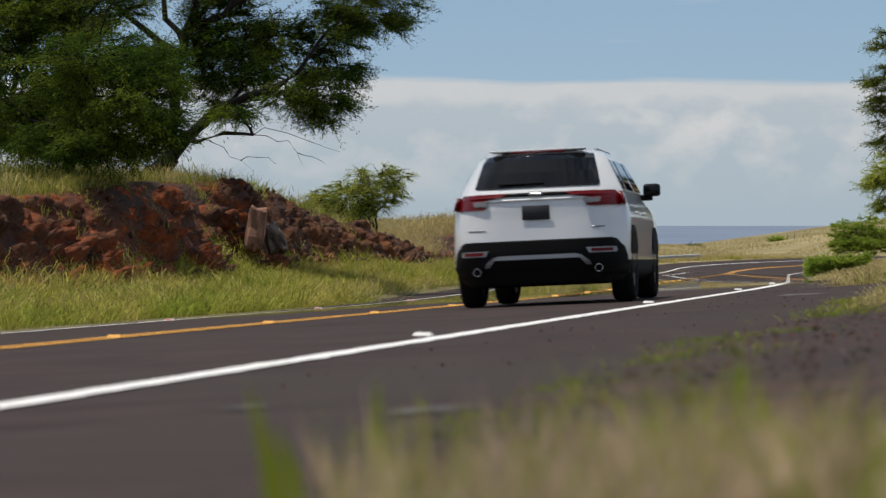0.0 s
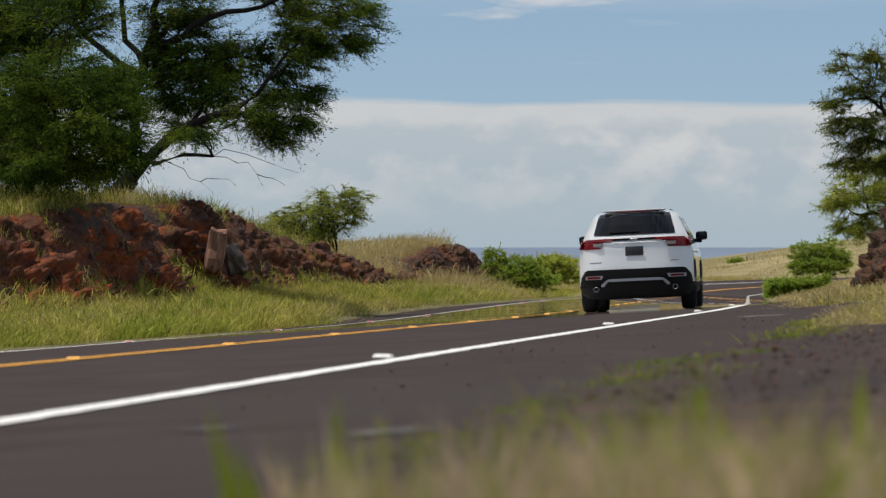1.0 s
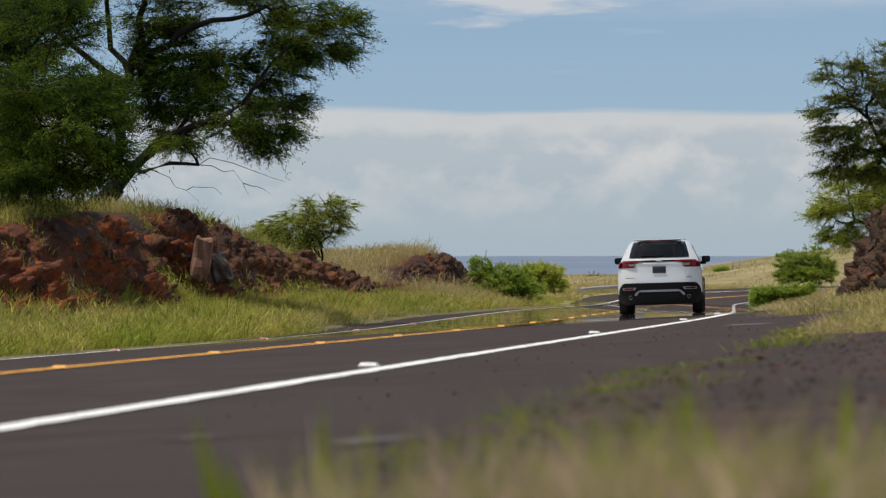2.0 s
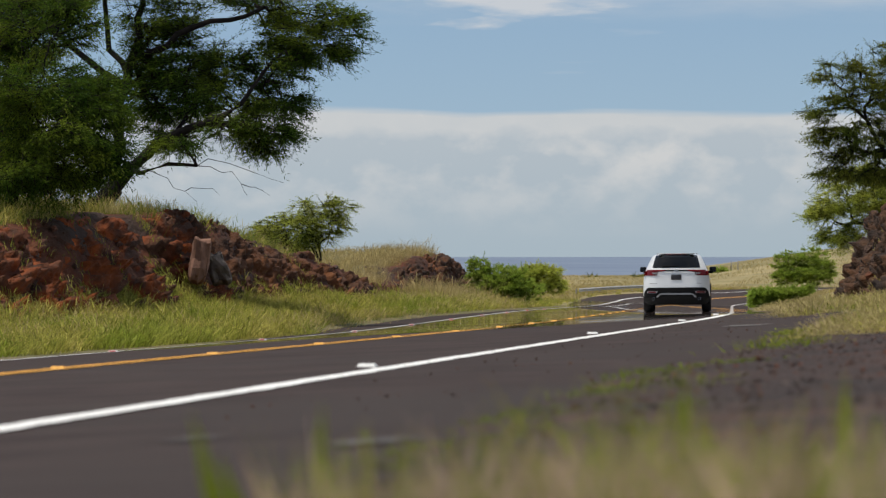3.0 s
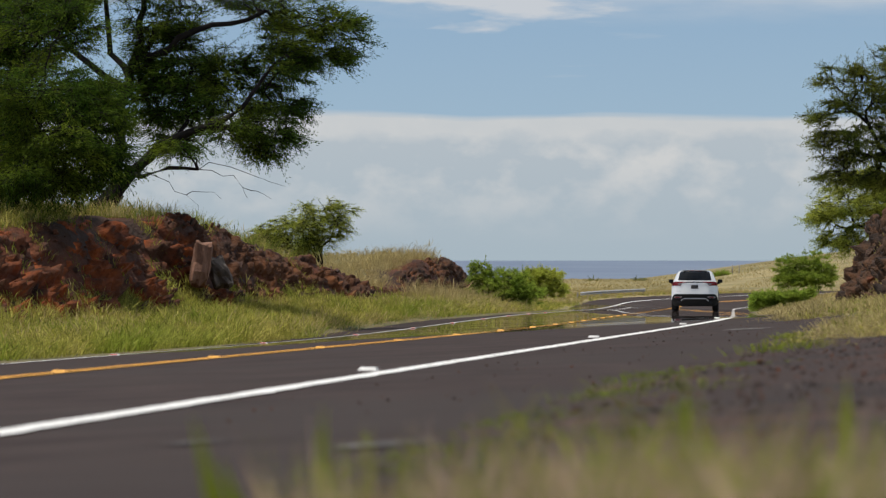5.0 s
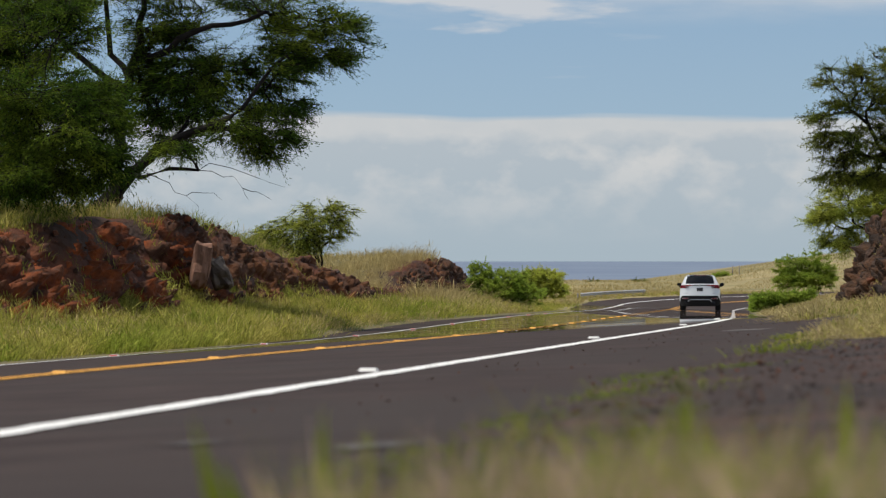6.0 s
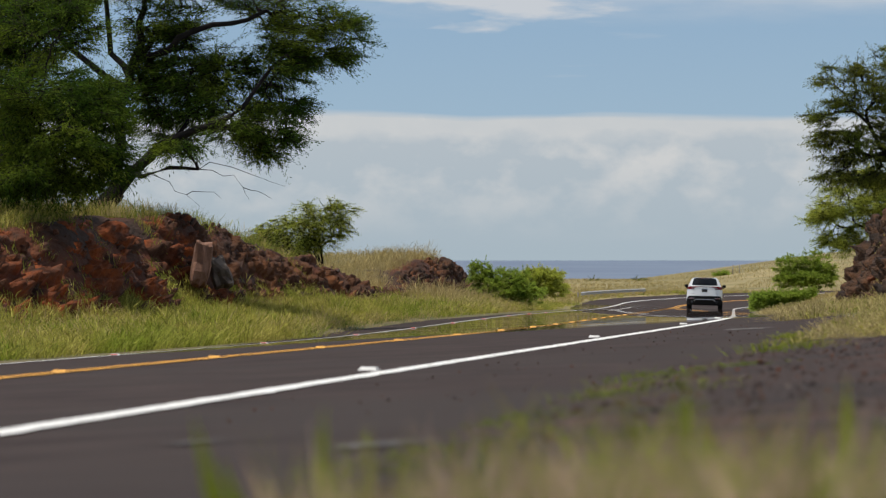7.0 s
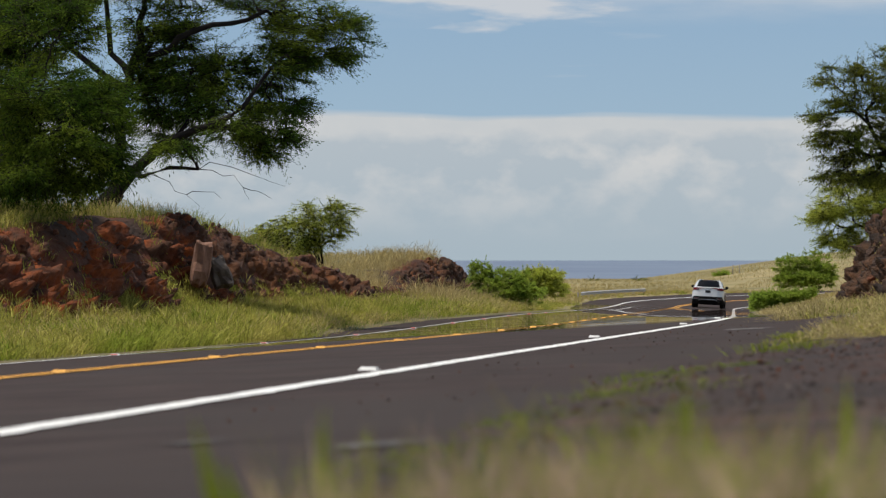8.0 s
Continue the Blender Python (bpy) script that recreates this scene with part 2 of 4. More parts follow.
CHROME = material("chrome", (0.32, 0.32, 0.33), rough=0.22, metal=1.0)
SILVER = material("silver_trim", (0.27, 0.27, 0.28), rough=0.4, metal=0.6)
RUBBER = material("tyre_rubber", (0.008, 0.008, 0.008), (0.014, 0.013, 0.013), 20, 0.9, spec=0.15)
LEAF = material("kiawe_leaves", (0.046, 0.090, 0.009), rough=0.6, spec=0.08, rand=0.6, sss=0.5, col2=(0.15, 0.20, 0.018), scale=0.8, mid=0.54, width=0.2)
LEAF_MID = material("mid_green_leaves", (0.085, 0.125, 0.015), rough=0.6, spec=0.1, rand=0.5, sss=0.5, col2=(0.19, 0.20, 0.025), scale=0.9)
LEAF_LIGHT = material("light_leaves", (0.44, 0.47, 0.075), rough=0.6, spec=0.05, rand=0.4, sss=0.65, col2=(0.25, 0.31, 0.045), scale=1.2)
LEAF_YELLOW = material("yellow_green_leaves", (0.55, 0.56, 0.10), rough=0.6, spec=0.05, rand=0.35, sss=0.65, col2=(0.42, 0.48, 0.08), scale=1.2)
LEAF_BUSH = material("bush_leaves", (0.27, 0.38, 0.055), rough=0.6, spec=0.05, rand=0.4, sss=0.65, col2=(0.36, 0.44, 0.07), scale=1.5)
# dark bark taken almost to black: the crown's shade is in its colour
BARK = material("dark_shaded_bark", (0.008, 0.0062, 0.0052), (0.019, 0.0145, 0.012), 9, 0.95, bump=0.02, bump_scale=22)
GRASS_GREEN = material("green_grass", (0.28, 0.275, 0.045), rough=0.7, spec=0.1, rand=0.55, sss=0.42, col2=(0.47, 0.41, 0.11), scale=2.6, width=0.22, col3=(0.20, 0.255, 0.03), scale3=0.8, long=3.5)
GRASS_DRY = material("dry_grass", (0.50, 0.40, 0.19), rough=0.8, spec=0.15, rand=0.35, sss=0.35, col2=(0.38, 0.31, 0.12), scale=0.6)
GRASS_DARK = material("dark_green_grass", (0.13, 0.18, 0.028), rough=0.7, spec=0.1, rand=0.4, sss=0.45, col2=(0.20, 0.23, 0.04), scale=2.0)
GRASS_STRAW = material("straw_grass", (0.72, 0.52, 0.37), rough=0.8, spec=0.1, rand=0.35, sss=0.45, col2=(0.48, 0.36, 0.22), scale=6)
GRASS_FRESH = material("fresh_grass", (0.37, 0.42, 0.035), rough=0.6, spec=0.1, rand=0.3, sss=0.55)
GALV = material("galvanised_steel", (0.55, 0.55, 0.54), (0.42, 0.42, 0.42), 4, 0.5, metal=0.5)
POST = material("weathered_post", (0.45, 0.41, 0.36), (0.3, 0.27, 0.23), 8, 0.9)
MARK_WHITE = material("marker_white", (0.75, 0.75, 0.73), (0.6, 0.6, 0.58), 30, 0.5)
MARK_YELLOW = material("marker_yellow", (0.72, 0.36, 0.05), (0.6, 0.3, 0.05), 30, 0.5)
MARK_RED = material("marker_red", (0.55, 0.02, 0.02), (0.4, 0.02, 0.02), 30, 0.3)
WORN = hot_gloss(material("worn_paint", (0.17, 0.16, 0.15), (0.05, 0.045, 0.042), 12, 0.8, mid=0.5, width=0.2), 0.3)
PLATE = material("dark_plate", (0.03, 0.03, 0.033), rough=0.5)


# ---- small mesh helpers ----
def part(name, bm, mat, parent=None, label="", smooth=True):
    me = bpy.data.meshes.new(name)
    bmesh.ops.recalc_face_normals(bm, faces=bm.faces)
    bm.to_mesh(me)
    bm.free()
    return finish(name, me, mat, parent, label, smooth)


def finish(name, me, mat, parent=None, label="", smooth=True):
    if mat:
        me.materials.append(mat)
    if smooth:
        me.polygons.foreach_set("use_smooth", [True] * len(me.polygons))
    ob = new(name, me)
    if parent:
        ob.parent = parent
    return tagged(ob, label=label)


def raw(name, verts, faces, mat, parent=None, label="", smooth=False):
    """A mesh from numpy arrays: all faces with the same number of corners."""
    v, f = np.asarray(verts, dtype=np.float32).reshape(-1, 3), np.asarray(faces, dtype=np.int32)
    k = f.shape[1]
    me = bpy.data.meshes.new(name)
    me.vertices.add(len(v))
    me.vertices.foreach_set("co", v.ravel())
    me.loops.add(f.size)
    me.loops.foreach_set("vertex_index", f.ravel())
    me.polygons.add(len(f))
    me.polygons.foreach_set("loop_start", np.arange(0, f.size, k, dtype=np.int32))
    me.update(calc_edges=True)
    return finish(name, me, mat, parent, label, smooth)


def grid_faces(n, m):
    i = np.arange(n * m).reshape(n, m)
    return np.stack([i[:-1, :-1], i[1:, :-1], i[1:, 1:], i[:-1, 1:]], -1).reshape(-1, 4)


def empty(name, at=(0, 0, 0), turn=0.0, **tags):
    ob = new(name)
    ob.matrix_basis = pose(*at, 0, 0, turn)
    return tagged(ob, **tags)


def sstep(a, b, x):
    t = np.clip((np.asarray(x, dtype=float) - a) / (b - a), 0, 1)
    return t * t * (3 - 2 * t)


# ---- plan of the road: its middle line, heights and cross fall ----
STEP = 0.5
S = np.arange(-300, 520, STEP)
HEAD = 0.145 - 0.0508 * sstep(40, 68, S) + np.clip((S - 186) / 120.0, 0, 1.2)
_i0 = int(300 / STEP)
RX = np.cumsum(np.sin(HEAD)) * STEP
RY = np.cumsum(np.cos(HEAD)) * STEP
RX, RY = RX - RX[_i0] - 6.1, RY - RY[_i0]
GRADE = -0.01376 - 0.0019 * sstep(48, 66, S) + 0.0140 * sstep(168, 204, S)
RZ = np.cumsum(GRADE) * STEP
RZ = RZ - RZ[_i0] - 0.575
RZ = RZ - 0.005 * (1 - sstep(6, 24, S))
FALL = 0.047 * (1 - sstep(48, 105, S)) - 0.06 * sstep(145, 200, S)


def crown(s, u):
    """The far lane falls off a little more than the cross fall."""
    return -0.0085 * np.clip(-u - 0.5, 0, 5.5) * (1 - sstep(48, 80, s))


def along(s, u, lift=0.0):
    """Point u metres to the right of the road's middle line at s metres along it."""
    s = np.asarray(s, dtype=float)
    h = np.interp(s, S, HEAD)
    return np.stack([np.interp(s, S, RX) + u * np.cos(h), np.interp(s, S, RY) - u * np.sin(h),
                     np.interp(s, S, RZ) + np.interp(s, S, FALL) * np.clip(u, -6.5, 7.5) + crown(s, u) + lift], -1)


def road_coords(X, Y):
    """Metres along and to the right of the middle line."""
    s, u = np.empty(X.shape), np.empty(X.shape)
    for k in range(0, len(X), 3000):
        x, y = X[k:k + 3000, None], Y[k:k + 3000, None]
        i = np.argmin((x - RX[None, ::2]) ** 2 + (y - RY[None, ::2]) ** 2, 1) * 2
        h = HEAD[i]
        dx, dy = x[:, 0] - RX[i], y[:, 0] - RY[i]
        s[k:k + 3000] = S[i] + dx * np.sin(h) + dy * np.cos(h)
        u[k:k + 3000] = dx * np.cos(h) - dy * np.sin(h)
    return s, u


def wobble(X, Y, size, seed=0.0):
    return np.array([noise.noise((x / size + seed, y / size - seed, seed)) for x, y in zip(X, Y)])


EDGE_R = lambda s: 5.08 + 0.22 * sstep(12, 22, s) - 1.14 * sstep(30, 60, s)
EDGE_L = lambda s: -4.0 - 0.9 * sstep(44, 62, s) + 0.8 * sstep(78, 96, s) - 1.45 * sstep(120, 180, s)
VERGE_L = lambda s: -4.05 - 1.5 * sstep(140, 190, s)
CREST = ([-80, 20, 40, 48, 54, 59, 66, 72, 78, 86, 92, 98, 103, 107, 110, 116, 124, 130, 135, 138, 143, 160],
         [0.1, 0.15, 0.2, 0.28, 0.48, 0.72, 0.70, 0.45, 0.12, -0.28, -0.52, -1.0, -1.35, -1.35, -0.75, -0.40, -0.32, -0.5, -1.0, -2.2, -3.4, -6.0])


def height(X, Y, rough=True):
    X, Y = np.asarray(X, dtype=float), np.asarray(Y, dtype=float)
    s, u = road_coords(X, Y)
    zr = np.interp(s, S, RZ) + np.interp(s, S, FALL) * np.clip(u, -6.0, 7.0) + crown(s, u)
    r0, l0 = u - EDGE_R(s), EDGE_L(s) - u
    if rough:
        jag = np.array([noise.noise((x * 1.8, y * 0.9, 9)) + 0.5 * noise.noise((x * 6, y * 3, 2)) for x, y in zip(X, Y)])
        r0, l0 = r0 + 0.13 * jag, l0 + 0.08 * jag
    h = zr - 0.07 + 0.085 * np.maximum(sstep(-0.40, -0.05, r0), sstep(-0.40, -0.05, l0))
    # left: verge, cut bank, top
    l = np.clip(VERGE_L(s) - u, 0, None)
    h = h + 0.10 * np.clip(l, 0, 4.0) * sstep(0, 2, l) * (1 - 0.8 * sstep(140, 190, s))
    wav = wobble(X, Y, 4.0, 5.0) * 0.45 if rough else 0.0
    crest = np.interp(s, *CREST) + wav * 0.35
    # behind the dip between the two mounds the grassland stays high
    saddle = sstep(5.2, 7.0, l) * sstep(88, 96, s) * (1 - sstep(124, 132, s))
    crest = np.maximum(crest, crest * (1 - saddle) - 0.62 * saddle)
    f = sstep(3.2, 4.75, l + wav)
    h = np.where(u < VERGE_L(s), h + np.maximum(0, crest - h) * f + 0.02 * np.clip(l - 5.5, 0, 10), h)
    # right: shoulder gravel, rising verge, rock bank
    r = np.clip(u - EDGE_R(s), 0, None)
    rise = 0.015 + 0.03 * sstep(25, 60, s) + 0.16 * sstep(105, 190, s)
    h = h + np.where(r > 0, 0.02 * sstep(0, 0.25, r) + rise * np.clip(r, 0, 9), 0)
    rb = sstep(2.25, 3.75, r + wav * 0.7) * sstep(62, 74, s) * (1 - sstep(96, 106, s))
    h = h + np.where(r > 0, rb * 2.5, 0)
    # far field, ridge and the fall to the sea
    far = sstep(215, 300, Y)
    h = h * (1 - far) + far * (-4.1 + np.maximum(0, X - 29) * 0.135 * sstep(270, 420, Y))
    h = h - 45 * sstep(455, 800, Y)
    return h


def ground():
    ys = np.concatenate([np.arange(-280, -40, 20.0), np.arange(-40, 0, 2.0), np.arange(0, 30, 0.5), np.arange(30, 132, 0.35), np.arange(132, 240, 1.5), np.arange(240, 480, 4), np.arange(480, 820, 20)])
    ts = np.concatenate([np.arange(-1, -0.47, 0.06), np.arange(-0.47, 0.34, 0.0032), np.arange(0.34, 1.05, 0.06)])
    P, T = np.meshgrid(ys, ts, indexing="ij")
    X = T * np.maximum(np.abs(P), 22) * 0.62 + 0.09 * P + np.sign(T) * np.maximum(0, np.abs(T) - 0.48) / 0.52 * 420
    X, Y = X.ravel(), P.ravel()
    return X, Y, height(X, Y), (len(ys), len(ts))


GX, GY, GZ, GSHAPE = ground()
terrain = raw("ground", np.stack([GX, GY, GZ], -1), grid_faces(*GSHAPE), SOIL, smooth=True)
tagged(terrain, "dry grassland ground with red earth cut and gravel shoulder", "ground", kind="structure")
for mm in (FIELD, RED_EARTH, GRAVEL, BANK_DARK):
    terrain.data.materials.append(mm)


def paint_ground():
    me = terrain.data
    c = np.empty(len(me.polygons) * 3)
    me.polygons.foreach_get("center", c)
    c = c.reshape(-1, 3)
    s, u = road_coords(c[:, 0], c[:, 1])
    l = VERGE_L(s) - u
    r = u - EDGE_R(s)
    idx = np.zeros(len(c), dtype=np.int32)
    idx[c[:, 1] > 150] = 1
    idx[(l > 2.7) & (l < 5.6) & (s < 141)] = 2
    idx[(r > 2.2) & (r < 4.6) & (s > 60) & (s < 107)] = 4
    idx[(r > -0.5) & (r < 4.5) & (s < 20)] = 3
    idx[(r > -0.5) & (r < 0.5) & (s < 75)] = 3
    me.polygons.foreach_set("material_index", idx)
    me.polygons.foreach_set("use_smooth", idx != 2)


paint_ground()


SHOULDER = material("shoulder_asphalt", (0.0335, 0.0232, 0.0208), (0.049, 0.035, 0.0305), 1.4, 0.9, bump=0.004, bump_scale=90, spec=0.12, col3=(0.026, 0.021, 0.019), scale3=0.3)


def strip(name, s0, s1, ua, ub, mat, lift, step=1.0, ragged=0.0, seed=1, thick=0.0):
    ss = np.arange(s0, s1 + step * 0.5, step)
    rg = np.random.default_rng(seed)
    ua, ub = (np.broadcast_to(f(ss) if callable(f) else f, ss.shape).astype(float) for f in (ua, ub))
    k = max(2, int(np.max(ub - ua) / 0.8) + 1)
    cols = [ua + (ub - ua) * i / (k - 1) for i in range(k)]
    cols[0] = cols[0] + rg.normal(0, ragged, len(ss))
    cols[-1] = cols[-1] + rg.normal(0, ragged, len(ss))
    v = np.stack([along(ss, c, lift) for c in cols], 1)
    return raw(name, v, grid_faces(len(ss), k)[:, ::-1], mat, smooth=True)


road = tagged(strip("road", -290, 330, EDGE_L, EDGE_R, ASPHALT, 0.0, 0.3, 0.018), "worn two-lane asphalt road with paved shoulder", "road", kind="structure")
tagged(strip("shoulder", 46, 104, lambda s: EDGE_L(s) + 0.03, -3.5, SHOULDER, 0.004, 0.3, 0.01), "narrow dark asphalt shoulder outside the edge line", "road shoulder", kind="structure")
LINE_S = 0.25
edge_r = tagged(strip("edge_line", -280, 57, 3.24, 3.40, PAINT_WHITE, 0.006, LINE_S, 0.007, 2), "worn white painted edge line on asphalt", "road line", kind="structure")
tagged(strip("edge_line", 57, 330, 3.28, 3.38, PAINT_WHITE, 0.006, LINE_S, 0.012, 5), "thin worn white edge line round the bend", "road line", kind="structure")
edge_l = tagged(strip("edge_line", -280, 330, -3.46, -3.31, PAINT_WHITE, 0.006, LINE_S, 0.007, 3), "worn white painted edge line on asphalt", "road line", kind="structure")
for off in (-0.11, 0.11):
    tagged(strip("centre_line", -280, 330, off - 0.06, off + 0.06, PAINT_YELLOW, 0.006, LINE_S, 0.006, 4), "yellow painted double centre line on asphalt", "road line", kind="structure")



def bank_face(name, side, s0, s1, t0, t1, seed, label, mat, amp=1.0):
    """The broken face of a cut: blocks, cracks and clods pushed out along the slope's normal."""
    ss, tt = np.arange(s0, s1, 0.085), np.linspace(t0, t1, 72)
    A, T = np.meshgrid(ss, tt, indexing="ij")
    u = VERGE_L(A) - T if side < 0 else EDGE_R(A) + T
    q = along(A.ravel(), u.ravel())
    z = height(q[:, 0], q[:, 1])
    P = np.stack([q[:, 0], q[:, 1], z], -1).reshape(*A.shape, 3)
    da, dt = np.gradient(P, axis=0), np.gradient(P, axis=1)
    n = np.cross(da, dt) * (1 if side > 0 else -1)
    n /= np.linalg.norm(n, axis=2, keepdims=True) + 1e-9
    n *= np.sign(n[..., 2:3] + 1e-9)
    flat, d = P.reshape(-1, 3), np.empty(A.size)
    for i, (a, t, p) in enumerate(zip(A.ravel(), T.ravel(), flat)):
        v = Vector((a * 0.27, t, p[2]))
        w = v + noise.noise_vector(v * 1.1) * 0.35
        big, bp = noise.voronoi(Vector((w.x * 1.7, w.y * 0.9, w.z * 2.2)) + Vector((seed, 0, 0)))
        sm, sp = noise.voronoi(Vector((w.x * 5.0, w.y * 3.0, w.z * 6.5)))
        loose = noise.noise(v * 0.35 + Vector((0, seed, 0)))
        mid, mq = noise.voronoi(Vector((w.x * 2.9, w.y * 1.6, w.z * 3.9)) + Vector((0, seed, 0)))
        ledge = 0.13 * noise.cell(mq[0] * 31.7) - 0.09 * (1 - min(1.0, (mid[1] - mid[0]) * 5))
        blocks = 0.22 * noise.cell(bp[0] * 17.3) - 0.16 * (1 - min(1.0, (big[1] - big[0]) * 5))
        clods = 0.13 * noise.cell(sp[0] * 23.1) - 0.10 * (1 - min(1.0, (sm[1] - sm[0]) * 5)) + noise.noise(v * 13) * 0.08
        k = max(0.0, min(1.0, 0.5 + loose * 2.4))
        d[i] = blocks * k + ledge * (0.5 + 0.5 * k) + clods * (1.2 - 0.3 * k) + 0.13
    e = np.minimum(sstep(t0, t0 + 0.35, T), 1 - 0.92 * sstep(t1 - 1.3, t1 - 0.3, T)) * np.minimum(sstep(s0, s0 + 3, A), 1 - sstep(s1 - 3, s1, A))
    D = d.reshape(A.shape) * e * amp - 0.06 * (1 - e)
    f = raw(name, P + n * D[..., None], grid_faces(*A.shape), mat)
    return tagged(f, label, "earth bank", kind="structure")


bank_face("bank_left", -1, 38, 68, 2.9, 5.3, 3.0, "cut bank of broken red earth and dark rock", BANK)
bank_face("bank_tail", -1, 64, 109, 2.9, 5.3, 3.0, "dark brown tail of the cut bank", BANK_TAIL, 0.9)
bank_face("bank_mound", -1, 107, 141, 2.9, 5.3, 8.0, "low mound of dark red earth and rock", BANK_MOUND)
bank_face("bank_right", 1, 66, 108, 2.0, 5.3, 14.0, "dark rocky bank beside the road", BANK_DARK, 1.1)

sea = raw("sea", [(-2500, 560, -14.9), (2500, 560, -14.9), (2500, 4950, -14.9), (-2500, 4950, -14.9)], [(0, 1, 2, 3)], SEA)
tagged(sea, "hazy blue ocean out to the horizon", "sea", kind="structure")


# ---- the car ----
ZL = [0.30, 0.40, 0.50, 0.70, 0.90, 1.02, 1.12, 1.20, 1.28, 1.39, 1.50, 1.60, 1.665, 1.695]
Y_REAR = [-0.90, -1.03, -1.07, -1.05, -1.00, -0.99, -0.98, -0.96, -0.90, -0.82, -0.73, -0.64, -0.52, -0.30]
Y_FRONT = [3.86, 3.98, 4.02, 4.02, 3.98, 3.85, 3.00, 2.60, 2.40, 2.15, 1.85, 1.55, 1.30, 1.00]
HALF = [0.90, 0.950, 0.960, 0.960, 0.955, 0.940, 0.920, 0.895, 0.865, 0.815, 0.765, 0.715, 0.66, 0.56]


def lev(table, z):
    return float(np.interp(z, ZL, table))


def body_y(x, z, grow=0.0):
    """The tail's y at x and height z: flat in the middle, rounded at the corners."""
    w, y0 = lev(HALF, z), lev(Y_REAR, z)
    k = min(1.0, abs(x) / w)
    return y0 + 0.42 * k ** 5 + 0.045 * k ** 2 - grow


def body_loop(z, n=14, grow=0.0):
    w, y0, y1 = lev(HALF, z) + grow, lev(Y_REAR, z) - grow, lev(Y_FRONT, z) + grow
    pts = []
    for i in range(-n, n + 1):
        k = i / n
        x = w * math.copysign(1 - (1 - abs(k)) ** 1.6, k)
        pts.append((x, y0 + 0.42 * (abs(x) / w) ** 5 + 0.045 * (x / w) ** 2))
    for i in range(1, 9):
        pts.append((w, y0 + 0.465 + (y1 - 0.6 - y0 - 0.465) * i / 9))
    for i in range(n, -n - 1, -1):
        k = i / n
        x = w * math.copysign(1 - (1 - abs(k)) ** 1.6, k)
        pts.append((x, y1 - 0.55 * (abs(x) / w) ** 5 - 0.05 * (x / w) ** 2))
    for i in range(8, 0, -1):
        pts.append((-w, y0 + 0.465 + (y1 - 0.6 - y0 - 0.465) * i / 9))
    return [(x, y, z) for x, y in pts]


def loft(loops):
    bm = bmesh.new()
    rows = [[bm.verts.new(p) for p in lp] for lp in loops]
    n = len(rows[0])
    for a, b in zip(rows, rows[1:]):
        for i in range(n):
            bm.faces.new((a[i], a[(i + 1) % n], b[(i + 1) % n], b[i]))
    bm.faces.new(rows[0][::-1])
    bm.faces.new(rows[-1])
    return bm


def rear_panel(outline, depth=0.02, proud=0.006, n=10):
    """A panel that follows the tail: outline as rows (z, x from, x to) from below upwards."""
    bm = bmesh.new()
    rows = []
    for z, a, b in outline:
        rows.append([(a + (b - a) * i / n, z) for i in range(n + 1)])
    for rr in (proud, proud - depth):
        for row in rows:
            for x, z in row:
                bm.verts.new((x, body_y(x, z, rr), z))
    bm.verts.ensure_lookup_table()
    v, m, k = bm.verts, len(rows), n + 1
    for r in range(m - 1):
        for i in range(n):
            q = [r * k + i, r * k + i + 1, (r + 1) * k + i + 1, (r + 1) * k + i]
            bm.faces.new([v[j] for j in q])
            bm.faces.new([v[j + m * k] for j in q[::-1]])
    ring = [i for i in range(k)] + [r * k + n for r in range(1, m)] + [(m - 1) * k + i for i in range(n - 1, -1, -1)] + [r * k for r in range(m - 2, 0, -1)]
    for a, b in zip(ring, ring[1:] + ring[:1]):
        bm.faces.new((v[a], v[b], v[b + m * k], v[a + m * k]))
    return bm


def side_panel(rows, side, depth=0.02, proud=0.006, n=8):
    """A panel that follows the flank: rows (z, y from, y to)."""
    bm = bmesh.new()
    k, m = n + 1, len(rows)
    for rr in (proud, proud - depth):
        for z, a, b in rows:
            for i in range(k):
                bm.verts.new((side * (lev(HALF, z) + rr), a + (b - a) * i / n, z))
    bm.verts.ensure_lookup_table()
    v = bm.verts
    for r in range(m - 1):
        for i in range(n):
            q = [r * k + i, r * k + i + 1, (r + 1) * k + i + 1, (r + 1) * k + i]
            bm.faces.new([v[j] for j in q])
            bm.faces.new([v[j + m * k] for j in q[::-1]])
    ring = [i for i in range(k)] + [r * k + n for r in range(1, m)] + [(m - 1) * k + i for i in range(n - 1, -1, -1)] + [r * k for r in range(m - 2, 0, -1)]
    for a, b in zip(ring, ring[1:] + ring[:1]):
        bm.faces.new((v[a], v[b], v[b + m * k], v[a + m * k]))
    return bm


def rbox(sx, sy, sz, at=(0, 0, 0), bev=0.01, seg=2, turn=None):
    bm = bmesh.new()
    bmesh.ops.create_cube(bm, size=1.0)
    for v in bm.verts:
        v.co = Vector((v.co.x * sx, v.co.y * sy, v.co.z * sz))
    if bev:
        bmesh.ops.bevel(bm, geom=list(bm.edges), offset=bev, segments=seg, profile=0.6, affect="EDGES")
    m = Matrix.Translation(at) @ (turn or Matrix())
    bmesh.ops.transform(bm, matrix=m, verts=bm.verts)
    return bm


